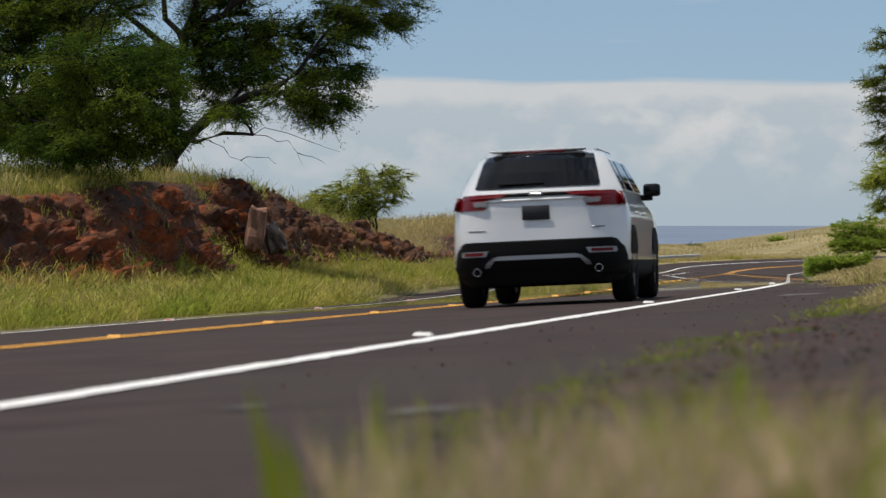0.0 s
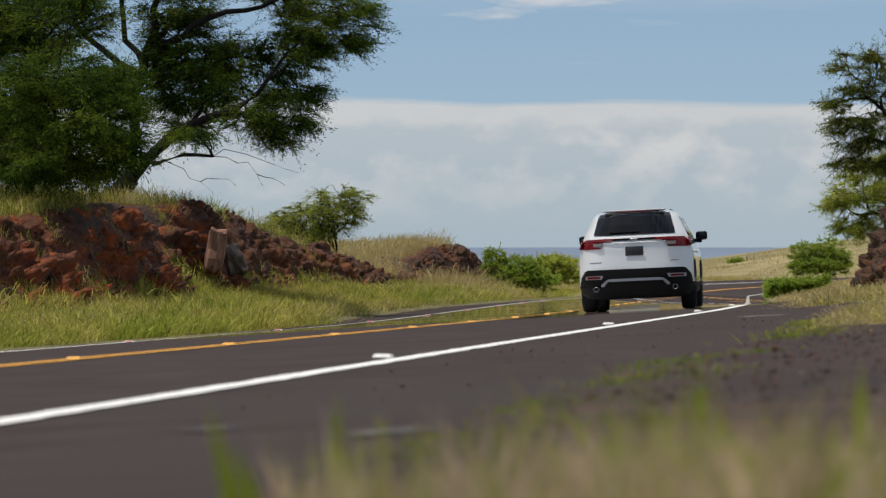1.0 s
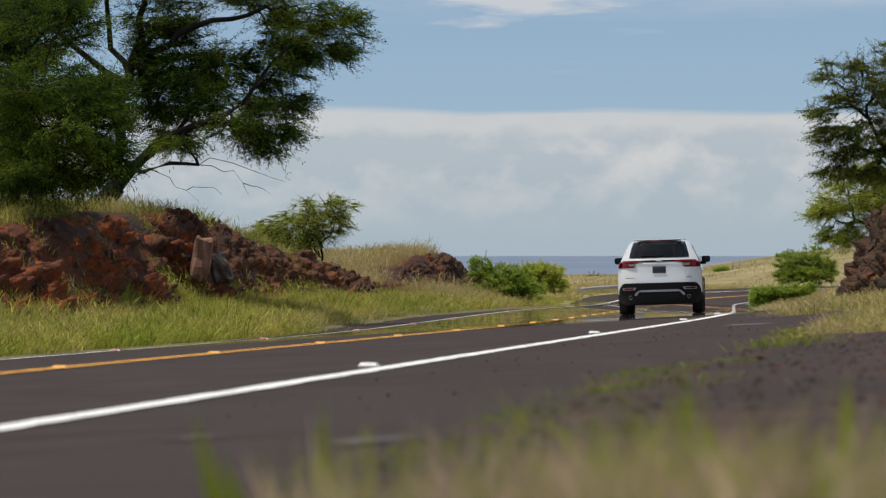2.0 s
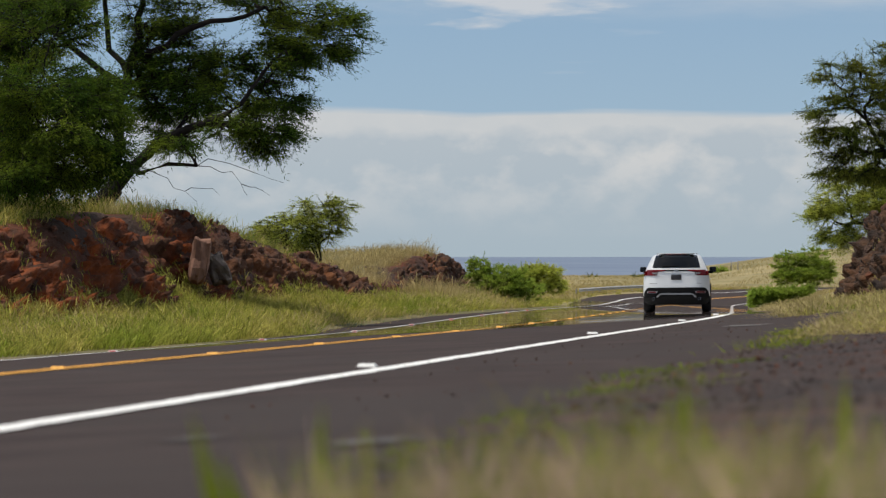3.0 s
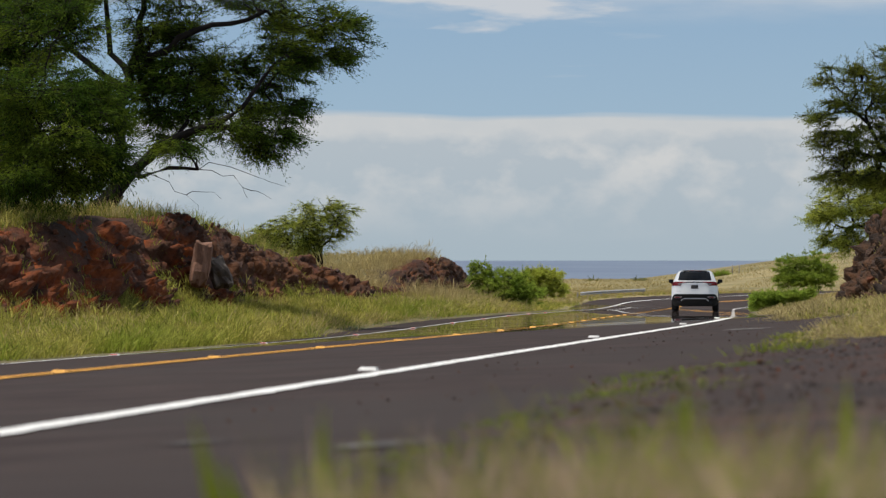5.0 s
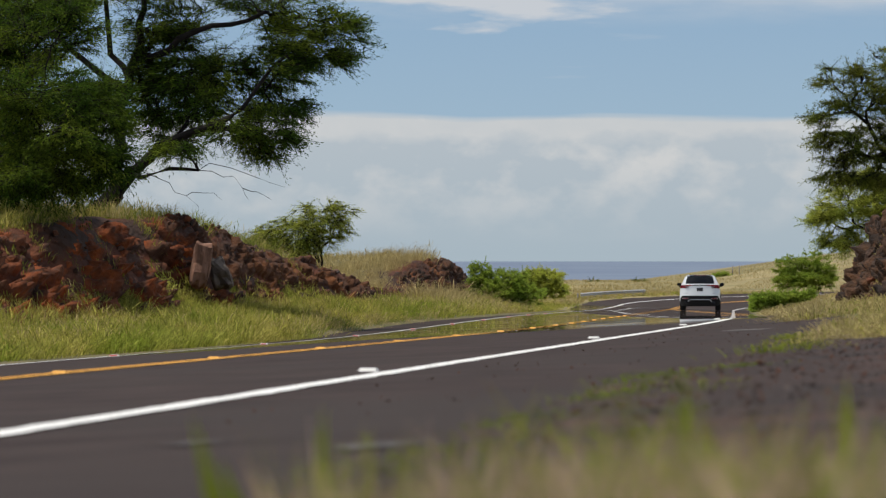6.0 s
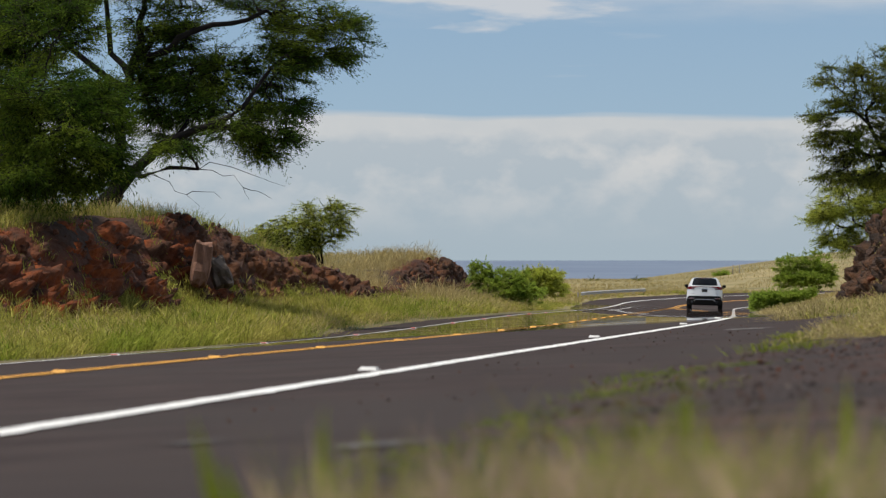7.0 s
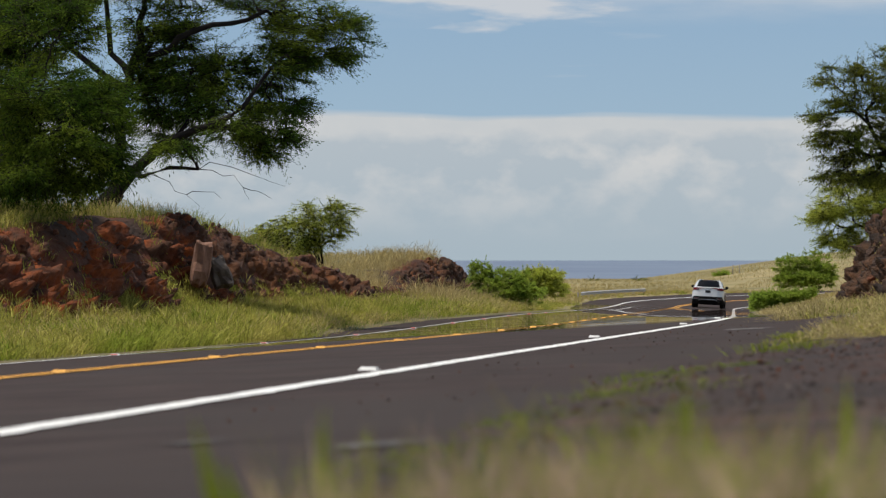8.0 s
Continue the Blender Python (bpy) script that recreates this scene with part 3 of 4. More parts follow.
def turned(profile, n=28, axis="X"):
    """Surface of revolution about x from (radius, x) pairs, closed."""
    bm = bmesh.new()
    rows = []
    for r, x in profile:
        rows.append([bm.verts.new((x, r * math.cos(a), r * math.sin(a))) for a in [2 * math.pi * i / n for i in range(n)]])
    for a, b in zip(rows, rows[1:] + rows[:1]):
        for i in range(n):
            bm.faces.new((a[i], a[(i + 1) % n], b[(i + 1) % n], b[i]))
    return bm


TYRE_R = 0.375


def wheel_set(parent, side, y):
    hub = new("wheel")
    hub.parent = parent
    hub.matrix_basis = pose(side * 0.84, y, TYRE_R)
    w = 0.125
    part("tyre", turned([(0.255, -w * 0.85), (0.33, -w), (0.362, -w * 0.86), (TYRE_R, -w * 0.5), (TYRE_R, w * 0.5), (0.362, w * 0.86), (0.33, w), (0.255, w * 0.85)]), RUBBER, hub)
    bm = turned([(0.06, side * w * 0.55), (0.22, side * w * 0.35), (0.258, side * w * 0.8), (0.262, side * w * 0.8), (0.262, -side * w * 0.8), (0.06, -side * w * 0.2)])
    part("rim", bm, SILVER, hub, "silver alloy rim")
    for i in range(5):
        sp = rbox(0.035, 0.055, 0.20, (side * w * 0.62, 0, 0.14), 0.01, 1)
        bmesh.ops.transform(sp, matrix=Matrix.Rotation(2 * math.pi * i / 5, 4, "X"), verts=sp.verts)
        part("spoke", sp, SILVER, hub)
    return hub


def build_car():
    c = empty("car", label="white three-row sport utility vehicle driving away on the road", category="car")
    body = part("body", loft([body_loop(z) for z in ZL]), CARWHITE, c, "glossy white painted body")
    part("cladding", loft([body_loop(z, grow=g) for z, g in ((0.24, -0.05), (0.28, -0.005), (0.32, 0.035), (0.36, 0.012), (0.44, 0.012), (0.46, 0.0))]), PLASTIC, c, "black plastic sill cladding")
    bumper = part("rear_bumper", rear_panel([(0.23, -0.80, 0.80), (0.27, -0.88, 0.88), (0.40, -0.94, 0.94), (0.50, -0.945, 0.945), (0.60, -0.92, 0.92), (0.69, -0.85, 0.85), (0.71, -0.80, 0.80)], 0.05, 0.022, 24), PLASTIC, c, "black plastic rear bumper")
    part("skid_plate", rear_panel([(0.40, -0.56, -0.50), (0.45, -0.53, -0.44), (0.505, -0.50, 0.50), (0.54, -0.45, 0.45), (0.55, -0.42, 0.42)][2:], 0.03, 0.04, 12), SILVER, bumper, "silver skid trim", False)
    for sd in (-1, 1):
        q = lambda a, b: (min(sd * a, sd * b), max(sd * a, sd * b))
        part("skid_end", rear_panel([(0.425, *q(0.53, 0.58)), (0.47, *q(0.49, 0.56)), (0.54, *q(0.43, 0.47))], 0.03, 0.04, 3), SILVER, bumper, "", False)
        part("reflector_frame", rear_panel([(0.55, *q(0.56, 0.84)), (0.575, *q(0.55, 0.85)), (0.61, *q(0.53, 0.84))], 0.03, 0.036, 6), SILVER, bumper, "silver reflector surround", False)
        part("reflector", rear_panel([(0.562, *q(0.59, 0.81)), (0.598, *q(0.58, 0.81))], 0.03, 0.042, 6), REDLAMP, bumper, "red rear reflector", False)
        ex = turned([(0.036, -0.05), (0.044, -0.05), (0.046, 0.05), (0.036, 0.05)], 20)
        bmesh.ops.transform(ex, matrix=Matrix.Translation((sd * 0.66, -1.005, 0.385)) @ Matrix.Rotation(radians(90), 4, "Z"), verts=ex.verts)
        part("exhaust_tip", ex, CHROME, bumper, "round chrome exhaust tip")
        # tail lamps: deep outside, drawn to a thin strip inwards
        lamp = part("tail_lamp", rear_panel([(1.06, *q(0.58, 0.885)), (1.08, *q(0.54, 0.90)), (1.095, *q(0.63, 0.90)), (1.15, *q(0.60, 0.89)), (1.185, *q(0.38, 0.87)), (1.225, *q(0.30, 0.83))], 0.05, 0.024, 16), REDLAMP, c, "red wrap-round tail lamp", False)
        part("reverse_lamp", rear_panel([(1.095, *q(0.54, 0.68)), (1.15, *q(0.52, 0.70))], 0.03, 0.030, 4), CLEARLAMP, lamp, "clear reversing lamp", False)
        part("lamp_side", side_panel([(1.065, -0.66, -0.48), (1.12, -0.66, -0.40), (1.21, -0.62, -0.46)], sd, 0.03, 0.01, 4), REDLAMP, lamp)
        # side glass, one pane behind the other, with black pillars between
        for a, b in ((-0.26, 0.20), (0.26, 1.20), (1.27, 2.02)):
            part("side_window", side_panel([(1.24, a - 0.02, b + 0.20 * (b > 2)), (1.42, a + 0.03, b + 0.0), (1.57, a + 0.10, b - 0.02 - 0.28 * (b > 2))], sd, 0.02, 0.006), GLASS, c, "dark side window")
        part("window_trim", side_panel([(1.205, -0.32, 2.5), (1.225, -0.32, 2.45)], sd, 0.02, 0.012), SILVER, c)
        for ya in (0.0, 2.95):
            part("wheel_arch", side_panel([(0.34, ya - 0.46, ya + 0.46), (0.60, ya - 0.44, ya + 0.44), (0.76, ya - 0.32, ya + 0.32), (0.84, ya - 0.16, ya + 0.16)], sd, 0.03, 0.012, 8), PLASTIC, c)
        for ya in (0.62, 1.60):
            part("door_handle", rbox(0.03, 0.20, 0.03, (sd * (lev(HALF, 0.98) + 0.02), ya, 0.98), 0.01), CARWHITE, c)
        mir = part("door_mirror", rbox(0.20, 0.12, 0.15, (sd * 1.03, 1.95, 1.265), 0.05, 3), PLASTIC, c, "black door mirror")
        part("mirror_glass", rbox(0.15, 0.012, 0.105, (sd * 1.035, 1.887, 1.265), 0.004, 1), GLASS, mir)
        part("mirror_arm", rbox(0.17, 0.07, 0.07, (sd * 0.95, 1.97, 1.18), 0.015), PLASTIC, mir)
        rail = rbox(0.035, 1.5, 0.025, (sd * 0.565, 0.95, 1.704), 0.01)
        part("roof_rail", rail, SILVER, c, "silver roof rail")
    part("light_strip", rear_panel([(1.185, -0.42, 0.42), (1.225, -0.42, 0.42)], 0.03, 0.016, 14), PLASTIC, c, "dark garnish strip across the tailgate")
    part("badge", rear_panel([(1.185, -0.05, 0.05), (1.21, -0.085, 0.085), (1.235, -0.05, 0.05)], 0.03, 0.02, 6), CHROME, c, "plain chrome oval badge")
    part("rear_window", rear_panel([(1.285, -0.67, 0.67), (1.30, -0.685, 0.685), (1.45, -0.65, 0.65), (1.59, -0.612, 0.612), (1.640, -0.592, 0.592), (1.672, -0.565, 0.565)], 0.03, 0.018, 28), GLASS, c, "dark tinted rear window", False)
    part("spoiler", rbox(1.06, 0.16, 0.016, (0, -0.46, 1.690), 0.007, 3, Matrix.Rotation(radians(-6), 4, "X")), CARWHITE, c, "white roof spoiler")
    part("brake_lamp", rbox(0.60, 0.02, 0.018, (0, -0.555, 1.676), 0.005, 1), REDLAMP, c, "red high brake lamp strip")
    wiper = rbox(0.50, 0.02, 0.022, (-0.16, body_y(0, 1.33) - 0.03, 1.325), 0.006, 1)
    part("rear_wiper", wiper, PLASTIC, c, "black rear wiper")
    part("tailgate_lip", rear_panel([(1.135, -0.52, 0.52), (1.15, -0.54, 0.54), (1.16, -0.54, 0.54)], 0.03, 0.012, 14), CARWHITE, c)
    part("number_plate", rbox(0.30, 0.016, 0.155, (0, body_y(0, 1.0) - 0.018, 1.005), 0.004, 1), PLATE, c, "dark plain number plate")
    for sx, wd in ((-0.66, 0.20), (0.66, 0.14)):
        part("lettering", rear_panel([(0.825, sx - wd / 2, sx + wd / 2), (0.838, sx - wd / 2, sx + wd / 2)], 0.01, 0.006, 4), SILVER, c, "small chrome model lettering as a plain bar")
    part("underbody", rbox(1.5, 4.4, 0.12, (0, 1.45, 0.27), 0.03), PLASTIC, c)
    wheels = [wheel_set(c, sd, y) for sd in (-1, 1) for y in (0.0, 2.95)]
    return c, wheels


car, car_wheels = build_car()


# ---- plants ----
def leaf_array(base, way, length, width, rg):
    """Pointed leaf quads: base points, directions; returns vertices and faces."""
    n = len(base)
    side = np.cross(way, rg.normal(size=(n, 3)))
    side /= np.linalg.norm(side, axis=1, keepdims=True) + 1e-9
    L, W = (np.broadcast_to(a, n)[:, None] for a in (length, width))
    mid = base + way * L * 0.5 + np.cross(side, way) * L * 0.06
    v = np.stack([base, mid + side * W * 0.5, base + way * L, mid - side * W * 0.5], 1).reshape(-1, 3)
    return v, np.arange(4 * n).reshape(n, 4)


class Wood:
    """Collects tapered tubes."""

    def __init__(self):
        self.v, self.f = [], []

    def tube(self, pts, r0, r1, k=5):
        pts = [Vector(p) for p in pts]
        base = len(self.v)
        n = len(pts)
        for i, p in enumerate(pts):
            d = (pts[min(i + 1, n - 1)] - pts[max(i - 1, 0)]).normalized()
            a = d.orthogonal().normalized()
            b = d.cross(a)
            r = r0 + (r1 - r0) * i / (n - 1)
            for j in range(k):
                t = 2 * math.pi * j / k
                self.v.append(p + a * (r * math.cos(t)) + b * (r * math.sin(t)))
        for i in range(n - 1):
            for j in range(k):
                self.f.append((base + i * k + j, base + i * k + (j + 1) % k, base + (i + 1) * k + (j + 1) % k, base + (i + 1) * k + j))


def grow(wood, p, way, pts, r, rg, wig):
    """Branches from p to all the spray points, splitting the crowd in two again and again."""
    if len(pts) == 1:
        q = Vector(pts[0])
        m = (p + q) / 2 + Vector(rg.normal(0, wig * 0.5, 3)) * (q - p).length
        wood.tube((p, m, q), r, max(0.004, r * 0.4), 4)
        return
    mean = pts.mean(0)
    c = pts - mean
    ax = np.linalg.svd(c, full_matrices=False)[2][0]
    o = np.argsort(c @ (ax + rg.normal(0, 0.25, 3)))
    cut = int(len(o) * rg.uniform(0.35, 0.65))
    cut = min(max(cut, 1), len(o) - 1)
    for g in (pts[o[:cut]], pts[o[cut:]]):
        q = p + (Vector(g.mean(0)) - p) * rg.uniform(0.38, 0.6)
        d = (q - p).length
        mid = p + (q - p) * 0.5 + way * d * 0.14 + Vector(rg.normal(0, wig, 3)) * d
        r1 = max(0.005, r * (len(g) / len(pts)) ** 0.42)
        wood.tube((p, p + (mid - p) * 0.5 + Vector(rg.normal(0, wig * 0.3, 3)) * d, mid, q), min(r, r1 * 1.12), r1, 6 if r1 > 0.03 else 4)
        grow(wood, q, (q - mid).normalized(), g, r1, rg, wig)


def bend_line(line, rg, wander=0.085):
    """A crooked line through the given points."""
    out = []
    for a, b in zip(line, line[1:]):
        a, b = Vector(a), Vector(b)
        out += [a, a + (b - a) * 0.5 + Vector(rg.normal(0, wander, 3)) * (b - a).length]
    return out + [Vector(line[-1])]


def crown_points(blobs, n, rg, shell=0.45, gather=0.3):
    """Points in a union of ellipsoids (x, y, z, rx, ry, rz), more of them near the outside."""
    vol = np.array([b[3] * b[4] * b[5] for b in blobs]) ** 0.7
    pick = rg.choice(len(blobs), n, p=vol / vol.sum())
    d = rg.normal(size=(n, 3))
    d /= np.linalg.norm(d, axis=1, keepdims=True)
    rad = rg.uniform(0, 1, n) ** shell
    B = np.array(blobs)[pick]
    p = B[:, :3] + d * rad[:, None] * B[:, 3:]
    # gather them into clumps with gaps between
    heads = p[rg.choice(n, max(4, n // 8), replace=False)]
    near = np.argmin(((p[:, None] - heads[None]) ** 2).sum(2), 1)
    return p + (heads[near] - p) * gather


def plant(name, label, category, base, fork, blobs, sprays, leaves, leaf_len, leaf_wid, spray_len, mat, trunk_r, seed, wig=0.10, droop=0.25, stems=1, limbs=(), twigs=5, bare=(), gather=0.3):
    rg = np.random.default_rng(seed)
    root = empty(name, base, label=label, category=category)
    b0 = Vector(base)
    pts = crown_points(blobs, sprays, rg, 0.45, gather)
    wood = Wood()
    for line in bare:
        wood.tube(bend_line(line, rg, 0.16), 0.009, 0.003, 5)
    if stems == 1:
        f = Vector(fork)
        mid = (b0 + f) / 2 + Vector(rg.normal(0, 0.05, 3))
        wood.tube((b0 - Vector((0, 0, 0.3)), b0, mid, f), trunk_r * 1.35, trunk_r, 10)
        if limbs:
            ends = np.array([l[0][-1] for l in limbs])
            near = np.argmin(((pts[:, None] - ends[None]) ** 2 * [1, 0.5, 1]).sum(2), 1)
            for i, (line, r0, r1) in enumerate(limbs):
                wood.tube(bend_line(line, rg), r0 * 0.85, r1 * 0.8, 8)
                if (near == i).any():
                    grow(wood, Vector(line[-1]), (Vector(line[-1]) - Vector(line[-2])).normalized(), pts[near == i], r1, rg, wig)
        else:
            grow(wood, f, (f - b0).normalized(), pts, trunk_r * 0.95, rg, wig)
    else:
        o = np.argsort(pts[:, 0])
        for g in np.array_split(o, stems):
            st = b0 + Vector((0, 0, -0.1))
            grow(wood, st, Vector((0, 0, 1)), pts[g], trunk_r, rg, wig)
    v = np.array([tuple(x) for x in wood.v]) - np.array(base)
    raw("trunk", v, wood.f, BARK, root, "crooked trunk and limbs, dark bark with shade in its colour", smooth=True)
    # feathery sprays: every spray has several fine twigs with leaflets in two rows
    mean = np.array([b[:3] for b in blobs]).mean(0)
    tw = twigs
    ctr = np.repeat(pts, tw, 0)
    out = ctr - mean
    out /= np.linalg.norm(out, axis=1, keepdims=True) + 1e-6
    way = out * 0.7 + rg.normal(0, 0.7, out.shape)
    way[:, 2] = way[:, 2] * 0.4 - droop
    way /= np.linalg.norm(way, axis=1, keepdims=True)
    ln = spray_len * rg.uniform(0.5, 1.25, len(ctr))
    nt = len(ctr)
    sd = np.cross(way, rg.normal(size=way.shape))
    sd /= np.linalg.norm(sd, axis=1, keepdims=True)
    sd2 = np.cross(way, sd)
    r = (0.006 + 0.00006 * base[1]) * np.ones((nt, 1))
    tipp = ctr + way * ln[:, None]
    tipp[:, 2] -= droop * 0.5 * ln
    tv = np.stack([ctr + sd * r, ctr - sd * r * 0.5 + sd2 * r * 0.87, ctr - sd * r * 0.5 - sd2 * r * 0.87, tipp], 1).reshape(-1, 3) - np.array(base)
    b4 = np.arange(nt)[:, None] * 4
    twg = raw("brushwood", tv, np.concatenate([b4 + [0, 1, 3], b4 + [1, 2, 3], b4 + [2, 0, 3]], 1).reshape(-1, 3), BARK, root, "fine twigs, dark bark with shade in its colour")
    twg["kind"] = "stuff"
    per = max(2, leaves // tw)
    t = np.tile(np.linspace(0.05, 1, per), len(ctr))
    C, Wy, Ln = np.repeat(ctr, per, 0), np.repeat(way, per, 0), np.repeat(ln, per)
    at = C + Wy * (Ln * t)[:, None]
    at[:, 2] -= droop * 0.5 * Ln * t * t
    at += rg.normal(0, spray_len * 0.05, at.shape)
    d = Wy * 0.8 + rg.normal(0, 0.40, at.shape)
    d[:, 2] -= 0.15
    d /= np.linalg.norm(d, axis=1, keepdims=True)
    lv, lf = leaf_array(at - np.array(base), d, leaf_len * rg.uniform(0.6, 1.3, len(at)), leaf_wid, rg)
    crown = raw("crown", lv, lf, mat, root, "", smooth=False)
    crown["kind"] = "stuff"
    return root


def at_depth(x, y, d):
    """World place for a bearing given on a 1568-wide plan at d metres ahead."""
    return ((x - 784) / FOC * d, d, (445 - y) / FOC * d)


def blob(x, y, d, rx, rz, ry=None):
    p = at_depth(x, y, d)
    k = d / FOC
    return (*p, rx * k, (ry or rx) * k, rz * k)


def limb(*pts):
    return [at_depth(x, y, d - 0.6) for x, y, d in pts]


plant("kiawe_tree", "big dark-limbed kiawe tree leaning over the red bank", "tree", at_depth(170, 376, 65.4), at_depth(208, 338, 65.4),
      [blob(470, 110, 66, 120, 60), blob(545, 50, 66, 82, 46), blob(420, 215, 65, 110, 60), blob(350, 150, 66, 110, 70), blob(180, -40, 67, 200, 60), blob(420, -20, 66, 150, 50),
       blob(560, 104, 66, 58, 24), blob(485, 275, 65, 60, 30), blob(300, 110, 66, 80, 60), blob(300, 275, 64, 70, 26), blob(40, 20, 68, 150, 90), blob(300, 50, 66, 90, 45), blob(500, 180, 66, 48, 40), blob(265, 190, 67, 60, 70), blob(300, 235, 66, 60, 40), blob(618, 92, 66, 40, 12), blob(600, 30, 66, 40, 22), blob(625, 60, 66, 34, 18), blob(500, 262, 65, 40, 16)],
      1080, 200, 0.076, 0.016, 0.56, LEAF, 0.19, 11, wig=0.16, droop=0.10, twigs=8, gather=0.36, limbs=[
          (limb((208, 338, 66), (262, 280, 66), (320, 242, 65.5), (378, 222, 65)), 0.17, 0.09), (limb((236, 308, 66), (300, 297, 65), (352, 300, 64.5)), 0.07, 0.035),
          (limb((205, 338, 66), (214, 250, 66.3), (228, 150, 66.5), (236, 108, 66.5)), 0.15, 0.11), (limb((236, 110, 66.5), (300, 88, 66), (345, 55, 66), (410, 42, 66), (470, 20, 66)), 0.10, 0.05),
          (limb((236, 110, 66.5), (246, 40, 66.5), (254, -30, 66.5)), 0.11, 0.07), (limb((230, 140, 66.5), (196, 95, 67), (188, 5, 67)), 0.09, 0.06), (limb((300, 258, 65.6), (330, 170, 66), (340, 120, 66)), 0.06, 0.03),
          (limb((378, 222, 65), (430, 190, 65), (480, 120, 65.5)), 0.08, 0.04), (limb((228, 160, 66.5), (130, 90, 67.5), (60, 40, 68)), 0.10, 0.05)], bare=[
          limb((352, 300, 64.5), (395, 312, 64.3), (430, 332, 64.2), (440, 352, 64.2)), limb((352, 300, 64.5), (410, 296, 64.3), (470, 318, 64.2), (505, 330, 64.2)), limb((260, 300, 65.5), (300, 322, 65), (330, 345, 65), (352, 372, 65)),
          limb((330, 345, 65), (360, 340, 65), (392, 352, 65)), limb((240, 150, 66.3), (285, 130, 66), (300, 95, 66)), limb((262, 278, 66), (285, 225, 66), (262, 180, 66), (280, 140, 66)), limb((320, 242, 65.5), (300, 190, 65.7), (322, 150, 65.8)),
          limb((430, 332, 64.2), (455, 338, 64.2), (480, 352, 64.2))])
plant("kiawe_tree", "dense low kiawe tree with hanging feathery leaves on the bank", "tree", at_depth(20, 398, 57.5), at_depth(30, 330, 57.5),
      [blob(70, 170, 55.5, 130, 57, 190), blob(130, 250, 55, 105, 55, 170), blob(-40, 250, 57, 140, 90, 190), blob(-80, 90, 58, 140, 100), blob(40, 90, 58, 110, 57.5), blob(30, 305, 55, 130, 38, 190), blob(170, 300, 55.5, 57, 34, 130), blob(165, 185, 56, 65, 50, 120), blob(100, 40, 57, 90, 45)],
      860, 200, 0.080, 0.017, 0.56, LEAF, 0.11, 12, wig=0.12, droop=0.14, twigs=8, gather=0.4)
plant("kiawe_tree", "dense low kiawe tree with hanging feathery leaves on the bank", "tree", at_depth(-160, 395, 70), at_depth(-130, 330, 70),
      [blob(-120, 150, 70, 170, 170), blob(20, 290, 70, 130, 60), blob(110, 320, 71, 90, 30)], 300, 100, 0.10, 0.034, 0.6, LEAF, 0.16, 13)
plant("small_tree", "small light-green tree with bare crooked stems behind the bank", "tree", at_depth(572, 478, 100), at_depth(575, 455, 100),
      [blob(560, 390, 100, 55, 40), blob(600, 370, 100, 28, 25), blob(510, 405, 101, 48, 30), blob(470, 420, 101, 35, 22), blob(555, 425, 100, 40, 22), blob(480, 432, 101, 40, 20), blob(520, 440, 101, 40, 18), blob(600, 395, 100, 24, 24)],
      420, 110, 0.060, 0.015, 0.44, LEAF_LIGHT, 0.045, 14, stems=3, wig=0.14, gather=0.2)
plant("kiawe_tree", "kiawe tree with feathery layered branches over the rock bank", "tree", at_depth(1660, 440, 88), at_depth(1640, 350, 88),
      [blob(1500, 125, 88, 40, 14), blob(1470, 150, 88, 38, 9), blob(1456, 208, 88, 40, 15), blob(1490, 185, 88, 40, 18), blob(1456, 250, 88, 40, 14), blob(1482, 236, 88, 44, 8), blob(1488, 275, 88, 40, 18), blob(1476, 308, 88, 40, 14),
       blob(1542, 170, 88, 44, 42), blob(1550, 250, 88, 54, 44), blob(1590, 120, 88, 50, 46), blob(1640, 220, 88, 90, 120), blob(1545, 315, 88, 55, 22)],
      560, 180, 0.080, 0.017, 0.50, LEAF_MID, 0.12, 15, wig=0.13, droop=0.16, twigs=8, gather=0.1)
plant("small_tree", "light-green feathery shrub tree beside the rock bank", "tree", at_depth(1570, 480, 106), at_depth(1560, 420, 106),
      [blob(1515, 360, 106, 75, 42), blob(1455, 385, 106, 38, 18), blob(1560, 390, 106, 70, 55), blob(1490, 425, 106, 45, 22), blob(1540, 320, 106, 50, 25)],
      420, 160, 0.085, 0.018, 0.55, LEAF_LIGHT, 0.08, 16, droop=0.12, gather=0.4)
